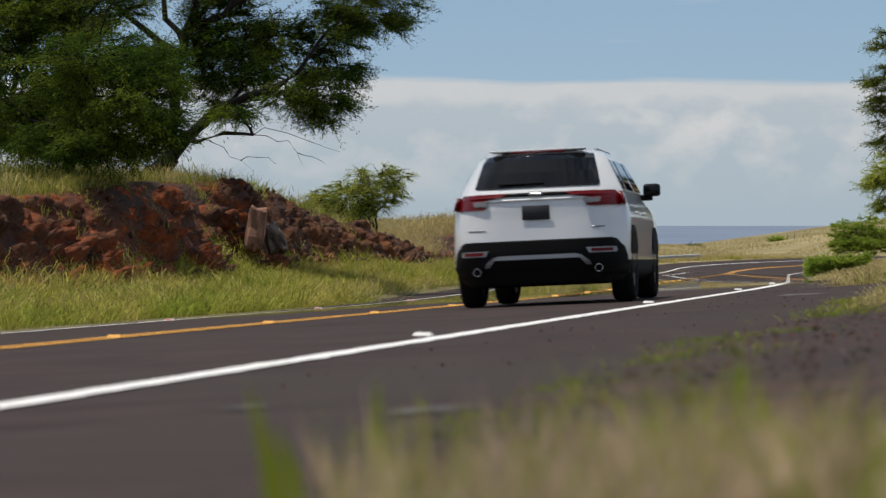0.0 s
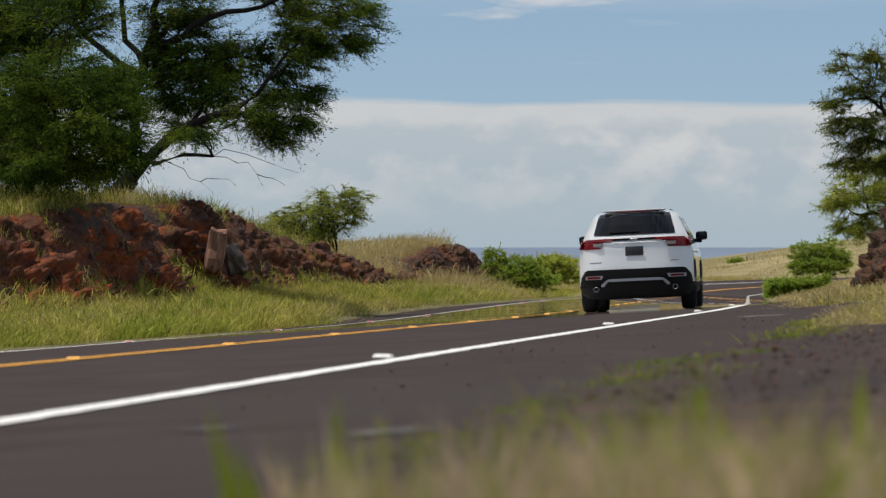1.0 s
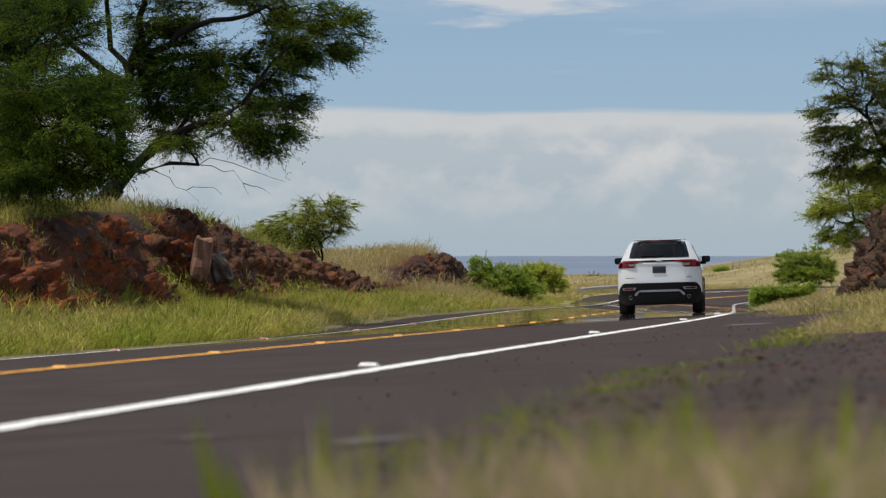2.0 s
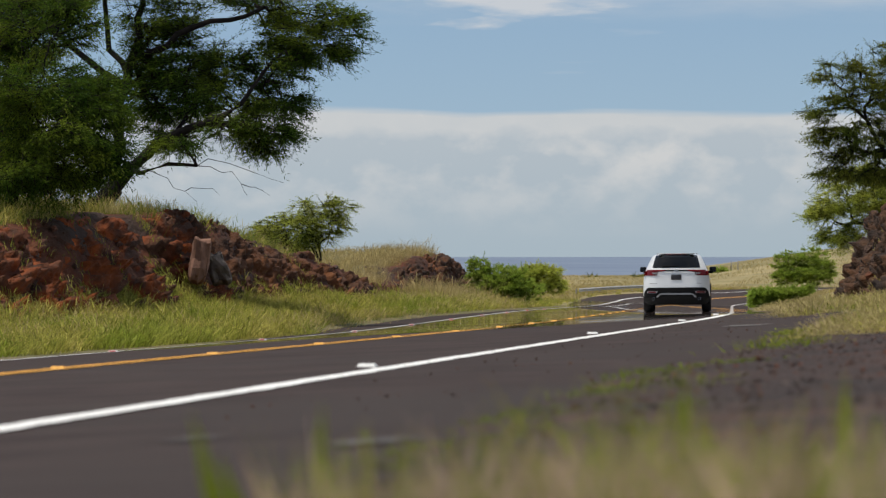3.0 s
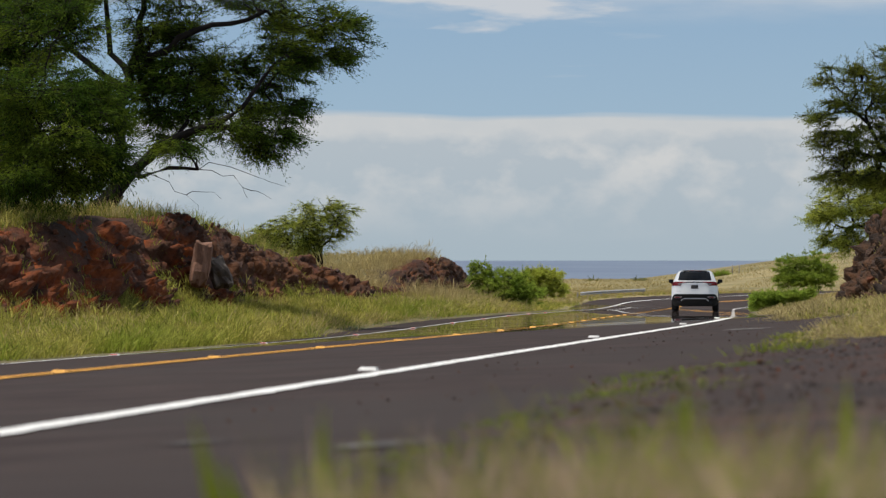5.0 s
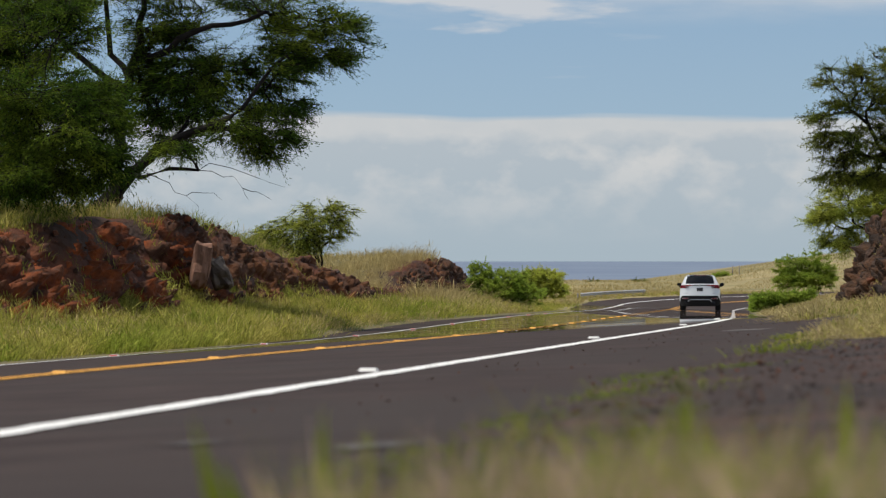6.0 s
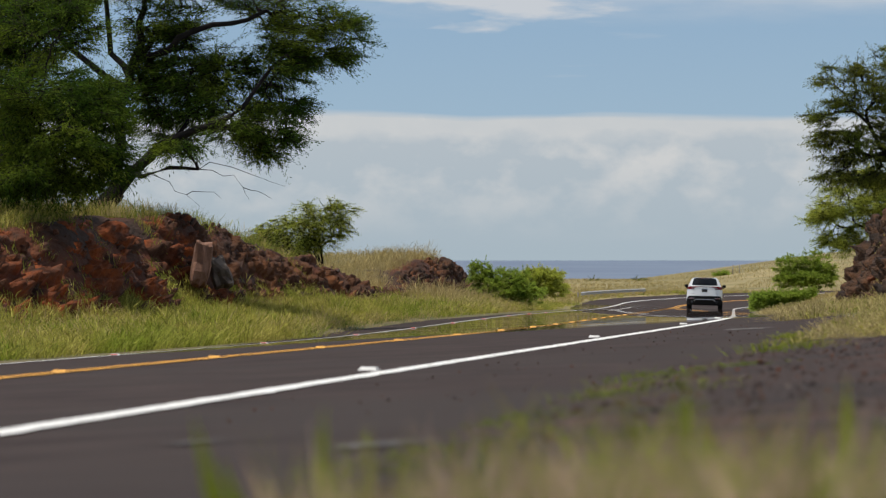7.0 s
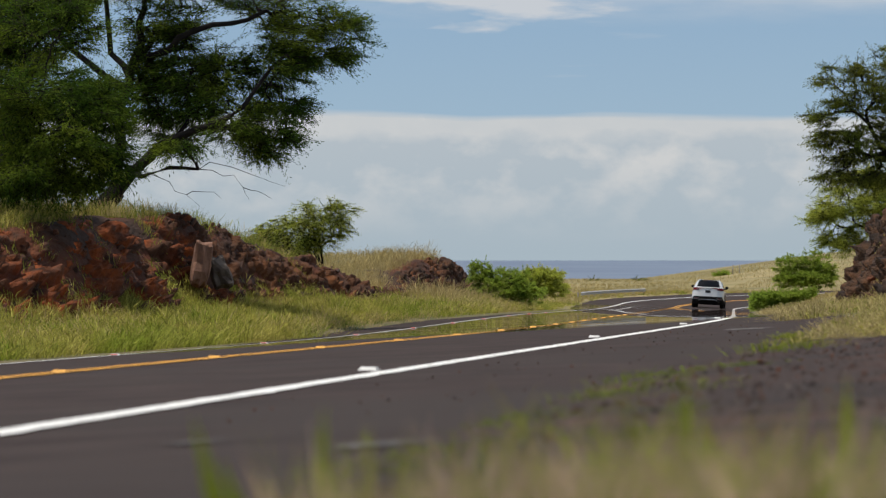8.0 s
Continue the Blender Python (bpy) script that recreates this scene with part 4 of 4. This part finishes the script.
for lab, bx, by, d, bl, mt, nn, sd in (
        ("dark-green leafy bush beside the road", 905, 548, 120, [(890, 505, 52, 26), (850, 486, 26, 22), (935, 522, 26, 28), (880, 525, 55, 22), (912, 492, 24, 14)], LEAF_BUSH, 230, 21),
        ("yellow-green round bush at the bend", 965, 525, 150, [(958, 490, 34, 18), (940, 508, 34, 18), (985, 512, 24, 14), (978, 488, 24, 10)], LEAF_YELLOW, 150, 22),
        ("round dark-green bush on the dry slope", 1425, 505, 200, [(1400, 472, 28, 24), (1445, 466, 28, 24), (1425, 482, 48, 22), (1462, 485, 22, 20), (1425, 492, 50, 16), (1405, 499, 34, 13), (1448, 499, 30, 13)], LEAF_BUSH, 260, 23),
        ("low bright-green hedge-like shrub by the shoulder", 1385, 549, 122, [(1350, 533, 16, 15), (1375, 528, 22, 10), (1405, 525, 22, 9), (1430, 518, 7, 9), (1342, 545, 8, 10)], LEAF_BUSH, 190, 24),
        ("small shrub on the far dry hill", 1276, 490, 400, [(1276, 487, 11, 4)], LEAF_BUSH, 30, 25),
        ("small dark shrub on the far field", 1050, 498, 430, [(1050, 499, 7, 2)], LEAF_MID, 10, 26),
        ("small dark shrub on the far field", 1128, 498, 430, [(1132, 499, 9, 2)], LEAF_MID, 10, 27)):
    k = d / FOC
    plant("bush", lab, "bush", at_depth(bx, by, d), None, [blob(x, y, d, rx, rz) for x, y, rx, rz in bl], int(nn * 1.9), 190, 0.03 + 0.00022 * d, 0.011 + 0.00009 * d, 9 * k + 0.08, mt, 0.012, sd, stems=4, droop=-0.1, gather=0.12)


def grass(name, label, X, Y, tall, wide, mat, seed, lean=0.25, z=None, out=None, sprigs=0.0, facing=False):
    """Bent tapering blades on the ground at X, Y."""
    rg = np.random.default_rng(seed)
    n = len(X)
    Z = height(X, Y, False) - 0.02 if z is None else z
    p = np.stack([X, Y, Z], -1)
    a = np.zeros(n) if facing else rg.uniform(0, 2 * math.pi, n)
    side = np.stack([np.cos(a), np.sin(a) * 0.5, np.zeros(n)], -1) * (wide * rg.uniform(0.6, 1.3, n) / 2)[:, None]
    bend = rg.normal(0, lean, (n, 3))
    if out is not None:
        bend[:, :2] = bend[:, :2] * 0.5 + out
    bend[:, 2] = 0
    H = np.broadcast_to(tall, n)[:, None]
    if sprigs:
        # side leaves and seed heads that spread from the upper half of their stems
        sp = (rg.random(n) < sprigs)[:, None]
        p = np.where(sp, p + np.array([0, 0, 1.0]) * H * rg.uniform(0.12, 0.66, (n, 1)) + bend * H * 0.25, p)
        H = np.where(sp, H * rg.uniform(0.22, 0.42, (n, 1)), H)
        bend = np.where(sp, bend * 1.2 + rg.normal(0, 0.45, (n, 3)) * [1, 1, 0], bend)
        side = np.where(sp, side * 1.5, side)
    up = np.array([0, 0, 1.0])
    m1 = p + up * H * 0.5 + bend * H * 0.3
    tip = p + up * H * (1 - 0.25 * np.linalg.norm(bend, axis=1, keepdims=True)) + bend * H
    v = np.stack([p - side, p + side, m1 + side * 0.8, m1 - side * 0.8, tip], 1).reshape(-1, 3)
    b = np.arange(n)[:, None] * 5
    f = np.concatenate([b + [0, 1, 2], b + [0, 2, 3], b + [3, 2, 4]], 1).reshape(-1, 3)
    return tagged(raw(name, v, f, mat), label, "grass", kind="stuff")


def meadow(name, label, n, s0, s1, u0, u1, tall, wide, mat, seed, keep=-0.2, clump=1.6, lean=0.25, per=34, tuft=0.15, sprigs=0.5):
    """A stretch of roadside grass in tufts that lean outwards, taller and denser in patches."""
    rg = np.random.default_rng(seed)
    m = n // per
    p = along(rg.uniform(s0, s1, m), rg.uniform(u0, u1, m))
    w = np.array([noise.noise((x / clump, y / clump, seed)) for x, y in p[:, :2]])
    ok = w > keep - 0.3 + rg.uniform(-0.2, 0.2, m)
    p, w = p[ok], w[ok]
    size = np.clip((0.85 + 0.6 * w) * rg.uniform(0.5, 1.35, len(w)), 0.2, 1.6)
    off = rg.normal(0, 1, (len(p), per, 2)) * (tuft * size)[:, None, None]
    X = (p[:, None, 0] + off[..., 0]).ravel()
    Y = (p[:, None, 1] + off[..., 1]).ravel()
    k = (size[:, None] * rg.uniform(0.55, 1.15, (len(p), per))).ravel()
    out = (off / (tuft * size)[:, None, None]).reshape(-1, 2) * lean
    return grass(name, label, X, Y, tall * k, wide, mat, seed, lean, out=out, sprigs=sprigs)


meadow("grass", "thick yellow-green roadside grass", 84000, 24, 56, -7.7, -4.1, 0.40, 0.009, GRASS_GREEN, 31, lean=0.6, per=70, tuft=0.14, sprigs=0.7)
meadow("grass", "thick yellow-green roadside grass", 90000, 53, 84, -7.7, -5.2, 0.42, 0.010, GRASS_GREEN, 53, lean=0.6, per=70, tuft=0.15, sprigs=0.7)
meadow("grass", "thick yellow-green roadside grass", 60000, 84, 140, -7.6, -4.55, 0.40, 0.012, GRASS_GREEN, 56, lean=0.6, per=70, tuft=0.16, sprigs=0.7)
meadow("grass", "tall yellow-green grass against the foot of the bank", 18000, 36, 84, -7.6, -6.7, 0.48, 0.009, GRASS_GREEN, 62, keep=0.0, lean=0.5, per=60, tuft=0.15, sprigs=0.7)
meadow("grass", "tall pale grass before the roadside bushes", 5000, 104, 126, -6.2, -4.6, 0.42, 0.014, GRASS_DRY, 57, lean=0.45)
meadow("grass", "short green grass along the pavement edge", 7000, 53, 84, -5.7, -5.05, 0.20, 0.012, GRASS_DARK, 54, lean=0.55)
meadow("grass", "pale seeding grass among green roadside grass", 26000, 24, 125, -7.6, -4.6, 0.46, 0.008, GRASS_DRY, 33, lean=0.6, sprigs=0.8)
meadow("grass", "dark-green clumps in the roadside grass", 15000, 24, 140, -7.0, -5.2, 0.30, 0.010, GRASS_DARK, 47, keep=0.25, clump=0.9, lean=0.7, sprigs=0.6)
meadow("grass", "tall dry grass on top of the bank", 14000, 34, 84, -13.0, -8.75, 0.50, 0.009, GRASS_DRY, 34, lean=0.35)
# darker blades mixed in put the trees' shade into the bank-top colour
meadow("grass", "dark-green grass on top of the bank, standing in for tree shade", 24000, 34, 84, -13.0, -8.6, 0.46, 0.010, GRASS_DARK, 61, lean=0.45)
meadow("grass", "olive grass on top of the bank", 30000, 34, 90, -13.0, -8.75, 0.46, 0.010, GRASS_GREEN, 35, lean=0.35)
meadow("grass", "pale dry grass between the red mounds", 26000, 90, 132, -14.0, -8.9, 0.40, 0.014, GRASS_DRY, 36, lean=0.4)
meadow("grass", "pale dry grass between the red mounds", 6000, 96, 130, -7.3, -5.6, 0.42, 0.014, GRASS_DRY, 37, keep=0.1, lean=0.4)
meadow("grass", "straw-coloured clumps on the red mound", 10000, 104, 126, -10.5, -8.8, 0.62, 0.012, GRASS_DRY, 48, keep=0.05, clump=1.2, lean=0.4)
meadow("grass", "tall pale grass before the red mound", 13000, 102, 128, -7.6, -6.1, 0.74, 0.012, GRASS_DRY, 49, keep=0.05, clump=2.0, lean=0.4)
meadow("grass", "green tufts growing on the bank", 3500, 48, 84, -8.5, -7.4, 0.26, 0.010, GRASS_GREEN, 52, keep=0.38, clump=0.9, lean=0.5)
meadow("grass", "dry grass along the far bend", 26000, 128, 235, -14.0, -5.7, 0.34, 0.022, GRASS_DRY, 38, lean=0.4)
meadow("grass", "olive grass along the far bend", 12000, 128, 235, -9.0, -5.3, 0.28, 0.022, GRASS_GREEN, 44, lean=0.4)
meadow("grass", "dry grass on the roadside slope", 40000, 42, 112, 4.9, 10.5, 0.26, 0.010, GRASS_DRY, 39, lean=0.5)
meadow("grass", "olive grass on the roadside slope", 24000, 42, 112, 4.7, 10.5, 0.22, 0.010, GRASS_GREEN, 40, lean=0.5)
meadow("grass", "dry grass on the slope inside the bend", 24000, 108, 215, 4.6, 14, 0.30, 0.022, GRASS_DRY, 41, lean=0.45)
# blades added where the mirage would reflect the hedge and dry slope
meadow("grass", "dry grass by the paved shoulder, standing in for the mirage's reflection", 16000, 43, 110, 4.3, 5.3, 0.17, 0.010, GRASS_DRY, 58, lean=0.6)
meadow("grass", "short olive tufts along the paved edge", 2600, 15.5, 26, 5.2, 5.75, 0.075, 0.006, GRASS_GREEN, 42, keep=0.3, clump=0.8, lean=0.7, per=50, tuft=0.07)
meadow("grass", "dry tufts along the paved edge", 4500, 20, 34, 5.5, 6.0, 0.13, 0.006, GRASS_DRY, 60, keep=0.15, clump=0.9, lean=0.7, per=50, tuft=0.08)
meadow("grass", "low olive weeds along the paved edge", 3800, 6.5, 14, 4.95, 5.5, 0.06, 0.005, GRASS_DARK, 59, keep=0.1, clump=0.7, lean=0.9, per=50, tuft=0.07)
meadow("grass", "short tufts on the gravel shoulder", 44000, 20.5, 60, 5.75, 10.0, 0.17, 0.006, GRASS_DRY, 43, keep=-0.1, clump=1.2, lean=0.7, per=50, tuft=0.10, sprigs=0.6)
meadow("grass", "short green tufts on the gravel shoulder", 30000, 20.5, 60, 5.65, 10.0, 0.15, 0.006, GRASS_GREEN, 45, keep=0.0, clump=1.2, lean=0.7, per=50, tuft=0.10, sprigs=0.6)


def hill_grass():
    rg = np.random.default_rng(46)
    n = 26000
    Y = rg.uniform(232, 452, n)
    X = rg.uniform(-0.01, 0.16, n) * Y
    s, u = road_coords(X, Y)
    w = np.array([noise.noise((x / 9, y / 22, 4)) for x, y in zip(X, Y)])
    ok = ((u < -6.0) | (u > 6.0)) & (w > -0.25)
    grass("grass", "dry tufted grass on the far hillside", X[ok], Y[ok], 0.32 + 0.25 * w[ok], 0.05, GRASS_DRY, 46, 0.5)


hill_grass()


def foreground():
    """Grass close before the lens, low on the verge; taller towards the right."""
    rg = np.random.default_rng(50)
    for mat, n, top, spread, lab in ((GRASS_STRAW, 2500, 790, 90, "dry grass blades close before the camera"), (GRASS_GREEN, 760, 780, 100, "olive grass blades close before the camera"),
                                     (GRASS_FRESH, 300, 745, 110, "fresh green grass blades close before the camera")):
        Y = rg.uniform(1.9, 4.4, n)
        t = rg.beta(1.7, 1.2, n)
        b = -0.06 + 0.22 * t
        X = b * Y
        w = np.array([noise.noise((x * 30.0, y * 0.9, top * 0.1)) for x, y in zip(b, Y)])
        keep = (w > rg.uniform(-0.40, 0.28, n)) & (rg.random(n) > 0.35 * sstep(0.10, 0.13, b))
        right = sstep(0.0, 0.10, b)
        drop = (top - 445 + 45 - 45 * right - 130 * w + rg.normal(0, spread * 0.5, n)) / FOC * Y
        z = height(X, Y, False)
        tall = np.clip(-z - drop, 0.02, 0.26)
        grass("grass", lab, X[keep], Y[keep], tall[keep], 0.008, mat, 51 + n, 0.32, z=z[keep] - 0.01)
    # a few broad fresh blades stand clear of the rest: bearing, distance, drop of the tip below the eye, lean
    clear = np.array([(-0.070, 2.6, 0.047, -0.16), (-0.064, 3.0, 0.062, -0.22), (-0.040, 2.8, 0.046, 0.05), (-0.036, 3.0, 0.053, -0.1), (-0.026, 3.1, 0.060, 0.1), (0.018, 3.1, 0.057, 0.08), (0.054, 3.0, 0.056, -0.05), (0.079, 3.4, 0.038, 0.02),
                      (0.081, 3.1, 0.045, -0.05), (0.083, 3.2, 0.055, 0.04), (0.104, 3.0, 0.062, 0.1), (0.120, 3.0, 0.053, 0.15), (0.124, 3.1, 0.058, 0.18), (0.130, 3.4, 0.038, 0.0), (0.139, 3.0, 0.050, 0.1)])
    Y = clear[:, 1] * 1.2
    X = clear[:, 0] * Y
    z = height(X, Y, False)
    lean = np.stack([clear[:, 3], np.zeros(len(X))], -1)
    grass("grass", "broad fresh grass blades close before the camera", X, Y, -z - clear[:, 2] * Y, 0.024, GRASS_FRESH, 77, 0.04, z=z - 0.01, out=lean, facing=True)


foreground()


# ---- rocks on the banks ----
def rock_mesh(name, seed, mat, sharp=0.35):
    rg = random.Random(seed)
    bm = bmesh.new()
    bmesh.ops.create_icosphere(bm, subdivisions=2, radius=0.5)
    cuts = [(Vector((rg.gauss(0, 1), rg.gauss(0, 1), rg.gauss(0, 1))).normalized(), rg.uniform(0.17, 0.36)) for _ in range(15)]
    for v in bm.verts:
        for n, d in cuts:
            k = v.co.dot(n)
            if k > d:
                v.co -= n * (k - d)
        v.co *= 1 + sharp * 0.3 * noise.noise(v.co * 4 + Vector((seed, 0, 0)))
    me = bpy.data.meshes.new(name)
    bm.to_mesh(me)
    bm.free()
    me.materials.append(mat)
    return me


ROCKS = [rock_mesh("rock", i, ROCK if i % 3 else RED_EARTH) for i in range(9)]


def strew(n, s0, s1, u0, u1, seed, small, large, dark=False, far=1.0):
    rg = random.Random(seed)
    ss, uu = [rg.uniform(s0, s1) for _ in range(n)], [rg.uniform(u0, u1) for _ in range(n)]
    p = np.array([along(a, b) for a, b in zip(ss, uu)])
    z = height(p[:, 0], p[:, 1])
    for (x, y, _), zz in zip(p, z):
        k = small + (large - small) * rg.random() ** 3.0
        o = new("rock", ROCKS[rg.choice((1, 2, 4, 5, 7, 8))] if dark else rg.choice(ROCKS))
        o.parent = terrain
        o.matrix_basis = Matrix.LocRotScale((x, y, zz + 0.1 * k + 0.06), Euler((rg.uniform(-0.5, 0.5) / far, rg.uniform(-0.5, 0.5), rg.uniform(-0.2, 0.1) if far > 1 else rg.uniform(0, 6.3))), (k * rg.uniform(0.8, 1.5), k * rg.uniform(0.8, 1.4) * far, k * rg.uniform(0.6, 1.0)))


def shoulder_grit(n):
    """Loose dark stones on the paved shoulder."""
    rg = random.Random(65)
    for _ in range(n):
        a, b = rg.uniform(10, 42), rg.uniform(3.6, 5.0)
        k = rg.uniform(0.006, 0.020)
        p = along(a, b, k * 0.2)
        o = new("stone", ROCKS[rg.choice((1, 2, 4, 5, 7, 8))])
        o.parent = road
        o.matrix_basis = Matrix.LocRotScale(Vector(p), Euler((0, 0, rg.uniform(0, 6.3))), (k * 1.3, k * 1.3, k * 0.8))


shoulder_grit(150)
strew(420, 42, 108, -8.6, -7.2, 61, 0.05, 0.26, True, 2.6)
strew(90, 42, 108, -8.6, -7.2, 66, 0.04, 0.16, False, 2.6)
strew(80, 104, 139, -8.4, -7.2, 62, 0.06, 0.28, True, 2.6)
strew(180, 72, 106, 6.6, 8.8, 63, 0.06, 0.42, True, 1.8)
strew(90, 8, 21, 5.5, 8.0, 64, 0.012, 0.03, True)


def gravel_bed(n, mat, seed, small, large, label):
    """Loose stones on the unpaved shoulder, each a lopsided eight-sided lump."""
    rg = np.random.default_rng(seed)
    s, u = rg.uniform(5, 21, n), rg.uniform(4.2, 8.0, n)
    ok = u > EDGE_R(s) + rg.normal(0.02, 0.06, n)
    p = along(s[ok], u[ok])
    p[:, 2] = height(p[:, 0], p[:, 1])
    m = len(p)
    k = small + (large - small) * rg.random(m) ** 3
    base = np.array([(1, 0, 0), (0, 1, 0), (-1, 0, 0), (0, -1, 0), (0, 0, 0.8), (0, 0, -0.6)])
    v = base[None] * rg.uniform(0.6, 1.35, (m, 6, 1)) + rg.normal(0, 0.12, (m, 6, 3))
    a = rg.uniform(0, 6.3, m)
    c, d = np.cos(a)[:, None], np.sin(a)[:, None]
    v = np.stack([v[..., 0] * c - v[..., 1] * d, v[..., 0] * d + v[..., 1] * c, v[..., 2]], -1) * (k / 2)[:, None, None] + p[:, None]
    f = np.array([(0, 1, 4), (1, 2, 4), (2, 3, 4), (3, 0, 4), (1, 0, 5), (2, 1, 5), (3, 2, 5), (0, 3, 5)])
    f = (np.arange(m)[:, None, None] * 6 + f[None]).reshape(-1, 3)
    tagged(raw("gravel", v.reshape(-1, 3), f, mat), label, "gravel", kind="stuff")


gravel_bed(2200, ROCK, 71, 0.006, 0.028, "dark loose gravel on the unpaved shoulder")
gravel_bed(350, GREYROCK, 72, 0.006, 0.028, "scattered paler stones in the dark gravel")
gravel_bed(4000, GRAVEL, 73, 0.006, 0.030, "coarse blackish lumps on the unpaved shoulder")


def block_mesh(name, seed, mat):
    rg = random.Random(seed)
    bm = bmesh.new()
    bmesh.ops.create_cube(bm, size=1.0)
    bmesh.ops.bevel(bm, geom=list(bm.edges), offset=0.09, segments=1, affect="EDGES")
    bmesh.ops.subdivide_edges(bm, edges=list(bm.edges), cuts=3, use_grid_fill=True)
    for v in bm.verts:
        w = v.co * 1.6 + Vector((seed, seed * 0.3, 0))
        d, _ = noise.voronoi(w * 1.3)
        v.co += v.co.normalized() * (0.16 * noise.noise(w) + 0.10 * min(1, (d[1] - d[0]) * 2) + 0.05 * noise.noise(w * 5))
    me = bpy.data.meshes.new(name)
    bm.to_mesh(me)
    bm.free()
    me.materials.append(mat)
    return me


def boulder(label, at, size, turn, mat, seed):
    o = new("boulder", block_mesh("boulder", seed, mat))
    o.matrix_basis = Matrix.LocRotScale(at, Euler(tuple(radians(a) for a in turn)), size)
    return tagged(o, label, "rock")


boulder("tall pinkish weathered boulder set in the red bank", at_depth(356, 468, 63.0), (0.33, 0.9, 0.84), (-4, 9, 8), PINK, 71)
boulder("grey boulder leaning in the red bank", at_depth(388, 482, 64.2), (0.34, 1.0, 0.62), (-4, -16, 8), GREYROCK, 72)

# ---- road furniture ----
def marker(name, s, u, mat, label, group, face=None):
    p = along(s, u, 0.004)
    h = float(np.interp(s, S, HEAD))
    root = empty(name, tuple(p), -math.degrees(h), label=label, category="road marker", group=group)
    bm = rbox(0.11, 0.11, 0.018, (0, 0, 0.009), 0)
    for v in bm.verts:
        if v.co.z > 0.012:
            v.co.x *= 0.8
            v.co.y *= 0.45
    part("marker_body", bm, mat, root, smooth=False)
    if face:
        fb = rbox(0.085, 0.004, 0.014, (0, -0.045, 0.010), 0, turn=Matrix.Rotation(radians(-55), 4, "X"))
        part("reflector_face", fb, face, root, "red reflector face", smooth=False)
    return root


for i in range(4):
    marker("road_marker", 18.2 + 13.4 * i, 3.08, MARK_WHITE, "white raised pavement marker by the edge line", "white markers")
for i in range(15):
    marker("road_marker", 22.8 + 5.2 * i, 0.0, MARK_YELLOW, "yellow raised pavement marker on the centre line", "yellow markers")
for i in range(9):
    marker("road_marker", 37.5 + 9.15 * i, -3.36, MARK_WHITE, "white raised pavement marker with red reflector", "red markers", MARK_RED)


def guardrail():
    root = empty("guardrail", label="weathered steel guardrail along the outside of the bend", category="guardrail")
    pts = [Vector(along(193 + 2.4 * i, -6.6)) for i in range(10)]
    z = height(np.array([p.x for p in pts]), np.array([p.y for p in pts]), False)
    for p, h in zip(pts, z):
        p.z = h
    for p in pts[::1]:
        part("post", rbox(0.12, 0.14, 0.5, (p.x, p.y, p.z + 0.2), 0.02, 1), POST, root, smooth=False)
    prof = [(0.02, 0.22), (0.08, 0.27), (0.02, 0.33), (0.08, 0.39), (0.02, 0.44)]
    bm = bmesh.new()
    rows = []
    for p in pts:
        rows.append([bm.verts.new((p.x + 0.12 + d, p.y - 0.12 - d, p.z + h)) for d, h in prof] + [bm.verts.new((p.x + 0.10 + d, p.y - 0.10 - d, p.z + h)) for d, h in prof[::-1]])
    for a, b in zip(rows, rows[1:]):
        for i in range(len(a)):
            bm.faces.new((a[i], a[(i + 1) % len(a)], b[(i + 1) % len(a)], b[i]))
    bm.faces.new(rows[0])
    bm.faces.new(rows[-1][::-1])
    part("rail", bm, GALV, root, "pale corrugated steel rail", smooth=False)


guardrail()
for x in (1297, 1309):
    d = 400.0
    p = at_depth(x, 480, d)
    z = float(height(np.array([p[0]]), np.array([d]), False)[0])
    tagged(part("fence_post", rbox(0.14, 0.14, 1.3, (p[0], d, z + 0.55), 0.03, 1), POST), "weathered pale wooden post on the dry hill", "post", group="hill posts")


# worn paint on the shoulder
for s0, ln, u0, wd in ((8.0, 0.25, 4.74, 0.16), (8.6, 0.2, 4.2, 0.07), (33.0, 1.2, 4.3, 0.42)):
    tagged(strip("worn_paint", s0, s0 + ln, u0, u0 + wd, WORN, 0.006, ln / 6, 0.03, 9), "faint worn white paint on the shoulder", "road marking", kind="structure")


# ---- what moves ----
CAR_S0, CAR_SPEED, CAR_GAIN = 34.8, 18.3, 0.1


def lane(s):
    """The car's place across the road: it drifts from the edge line to the lane's middle."""
    return 1.66 + 0.02 * (1 - float(sstep(33, 58, s))) + 0.09 * float(sstep(60, 95, s))


def motions():
    rows, n = [], 40
    for i in range(n + 1):
        t = 8.0 * i / n
        s = CAR_S0 + CAR_SPEED * t + CAR_GAIN * t * t
        p = along(s, lane(s))
        a, b = along(s - 0.5, lane(s - 0.5)), along(s + 3.5, lane(s + 3.5))
        fall = float(np.interp(s, S, FALL))
        d = b - a
        yaw = -math.atan2(d[0], d[1]) + 0.016 * (1 - float(sstep(33, 60, s)))
        m = pose(*p) @ Matrix.Rotation(yaw, 4, "Z") @ Matrix.Rotation(math.atan2(d[2], math.hypot(d[0], d[1])), 4, "X") @ Matrix.Rotation(-math.atan(fall), 4, "Y")
        rows.append((t, m))
    walk(car, rows)
    for wh in car_wheels:
        at = wh.matrix_basis.translation.copy()
        walk(wh, [(k / FPS, Matrix.Translation(at) @ Matrix.Rotation(-radians(88.0 * k), 4, "X")) for k in range(241)])


motions()
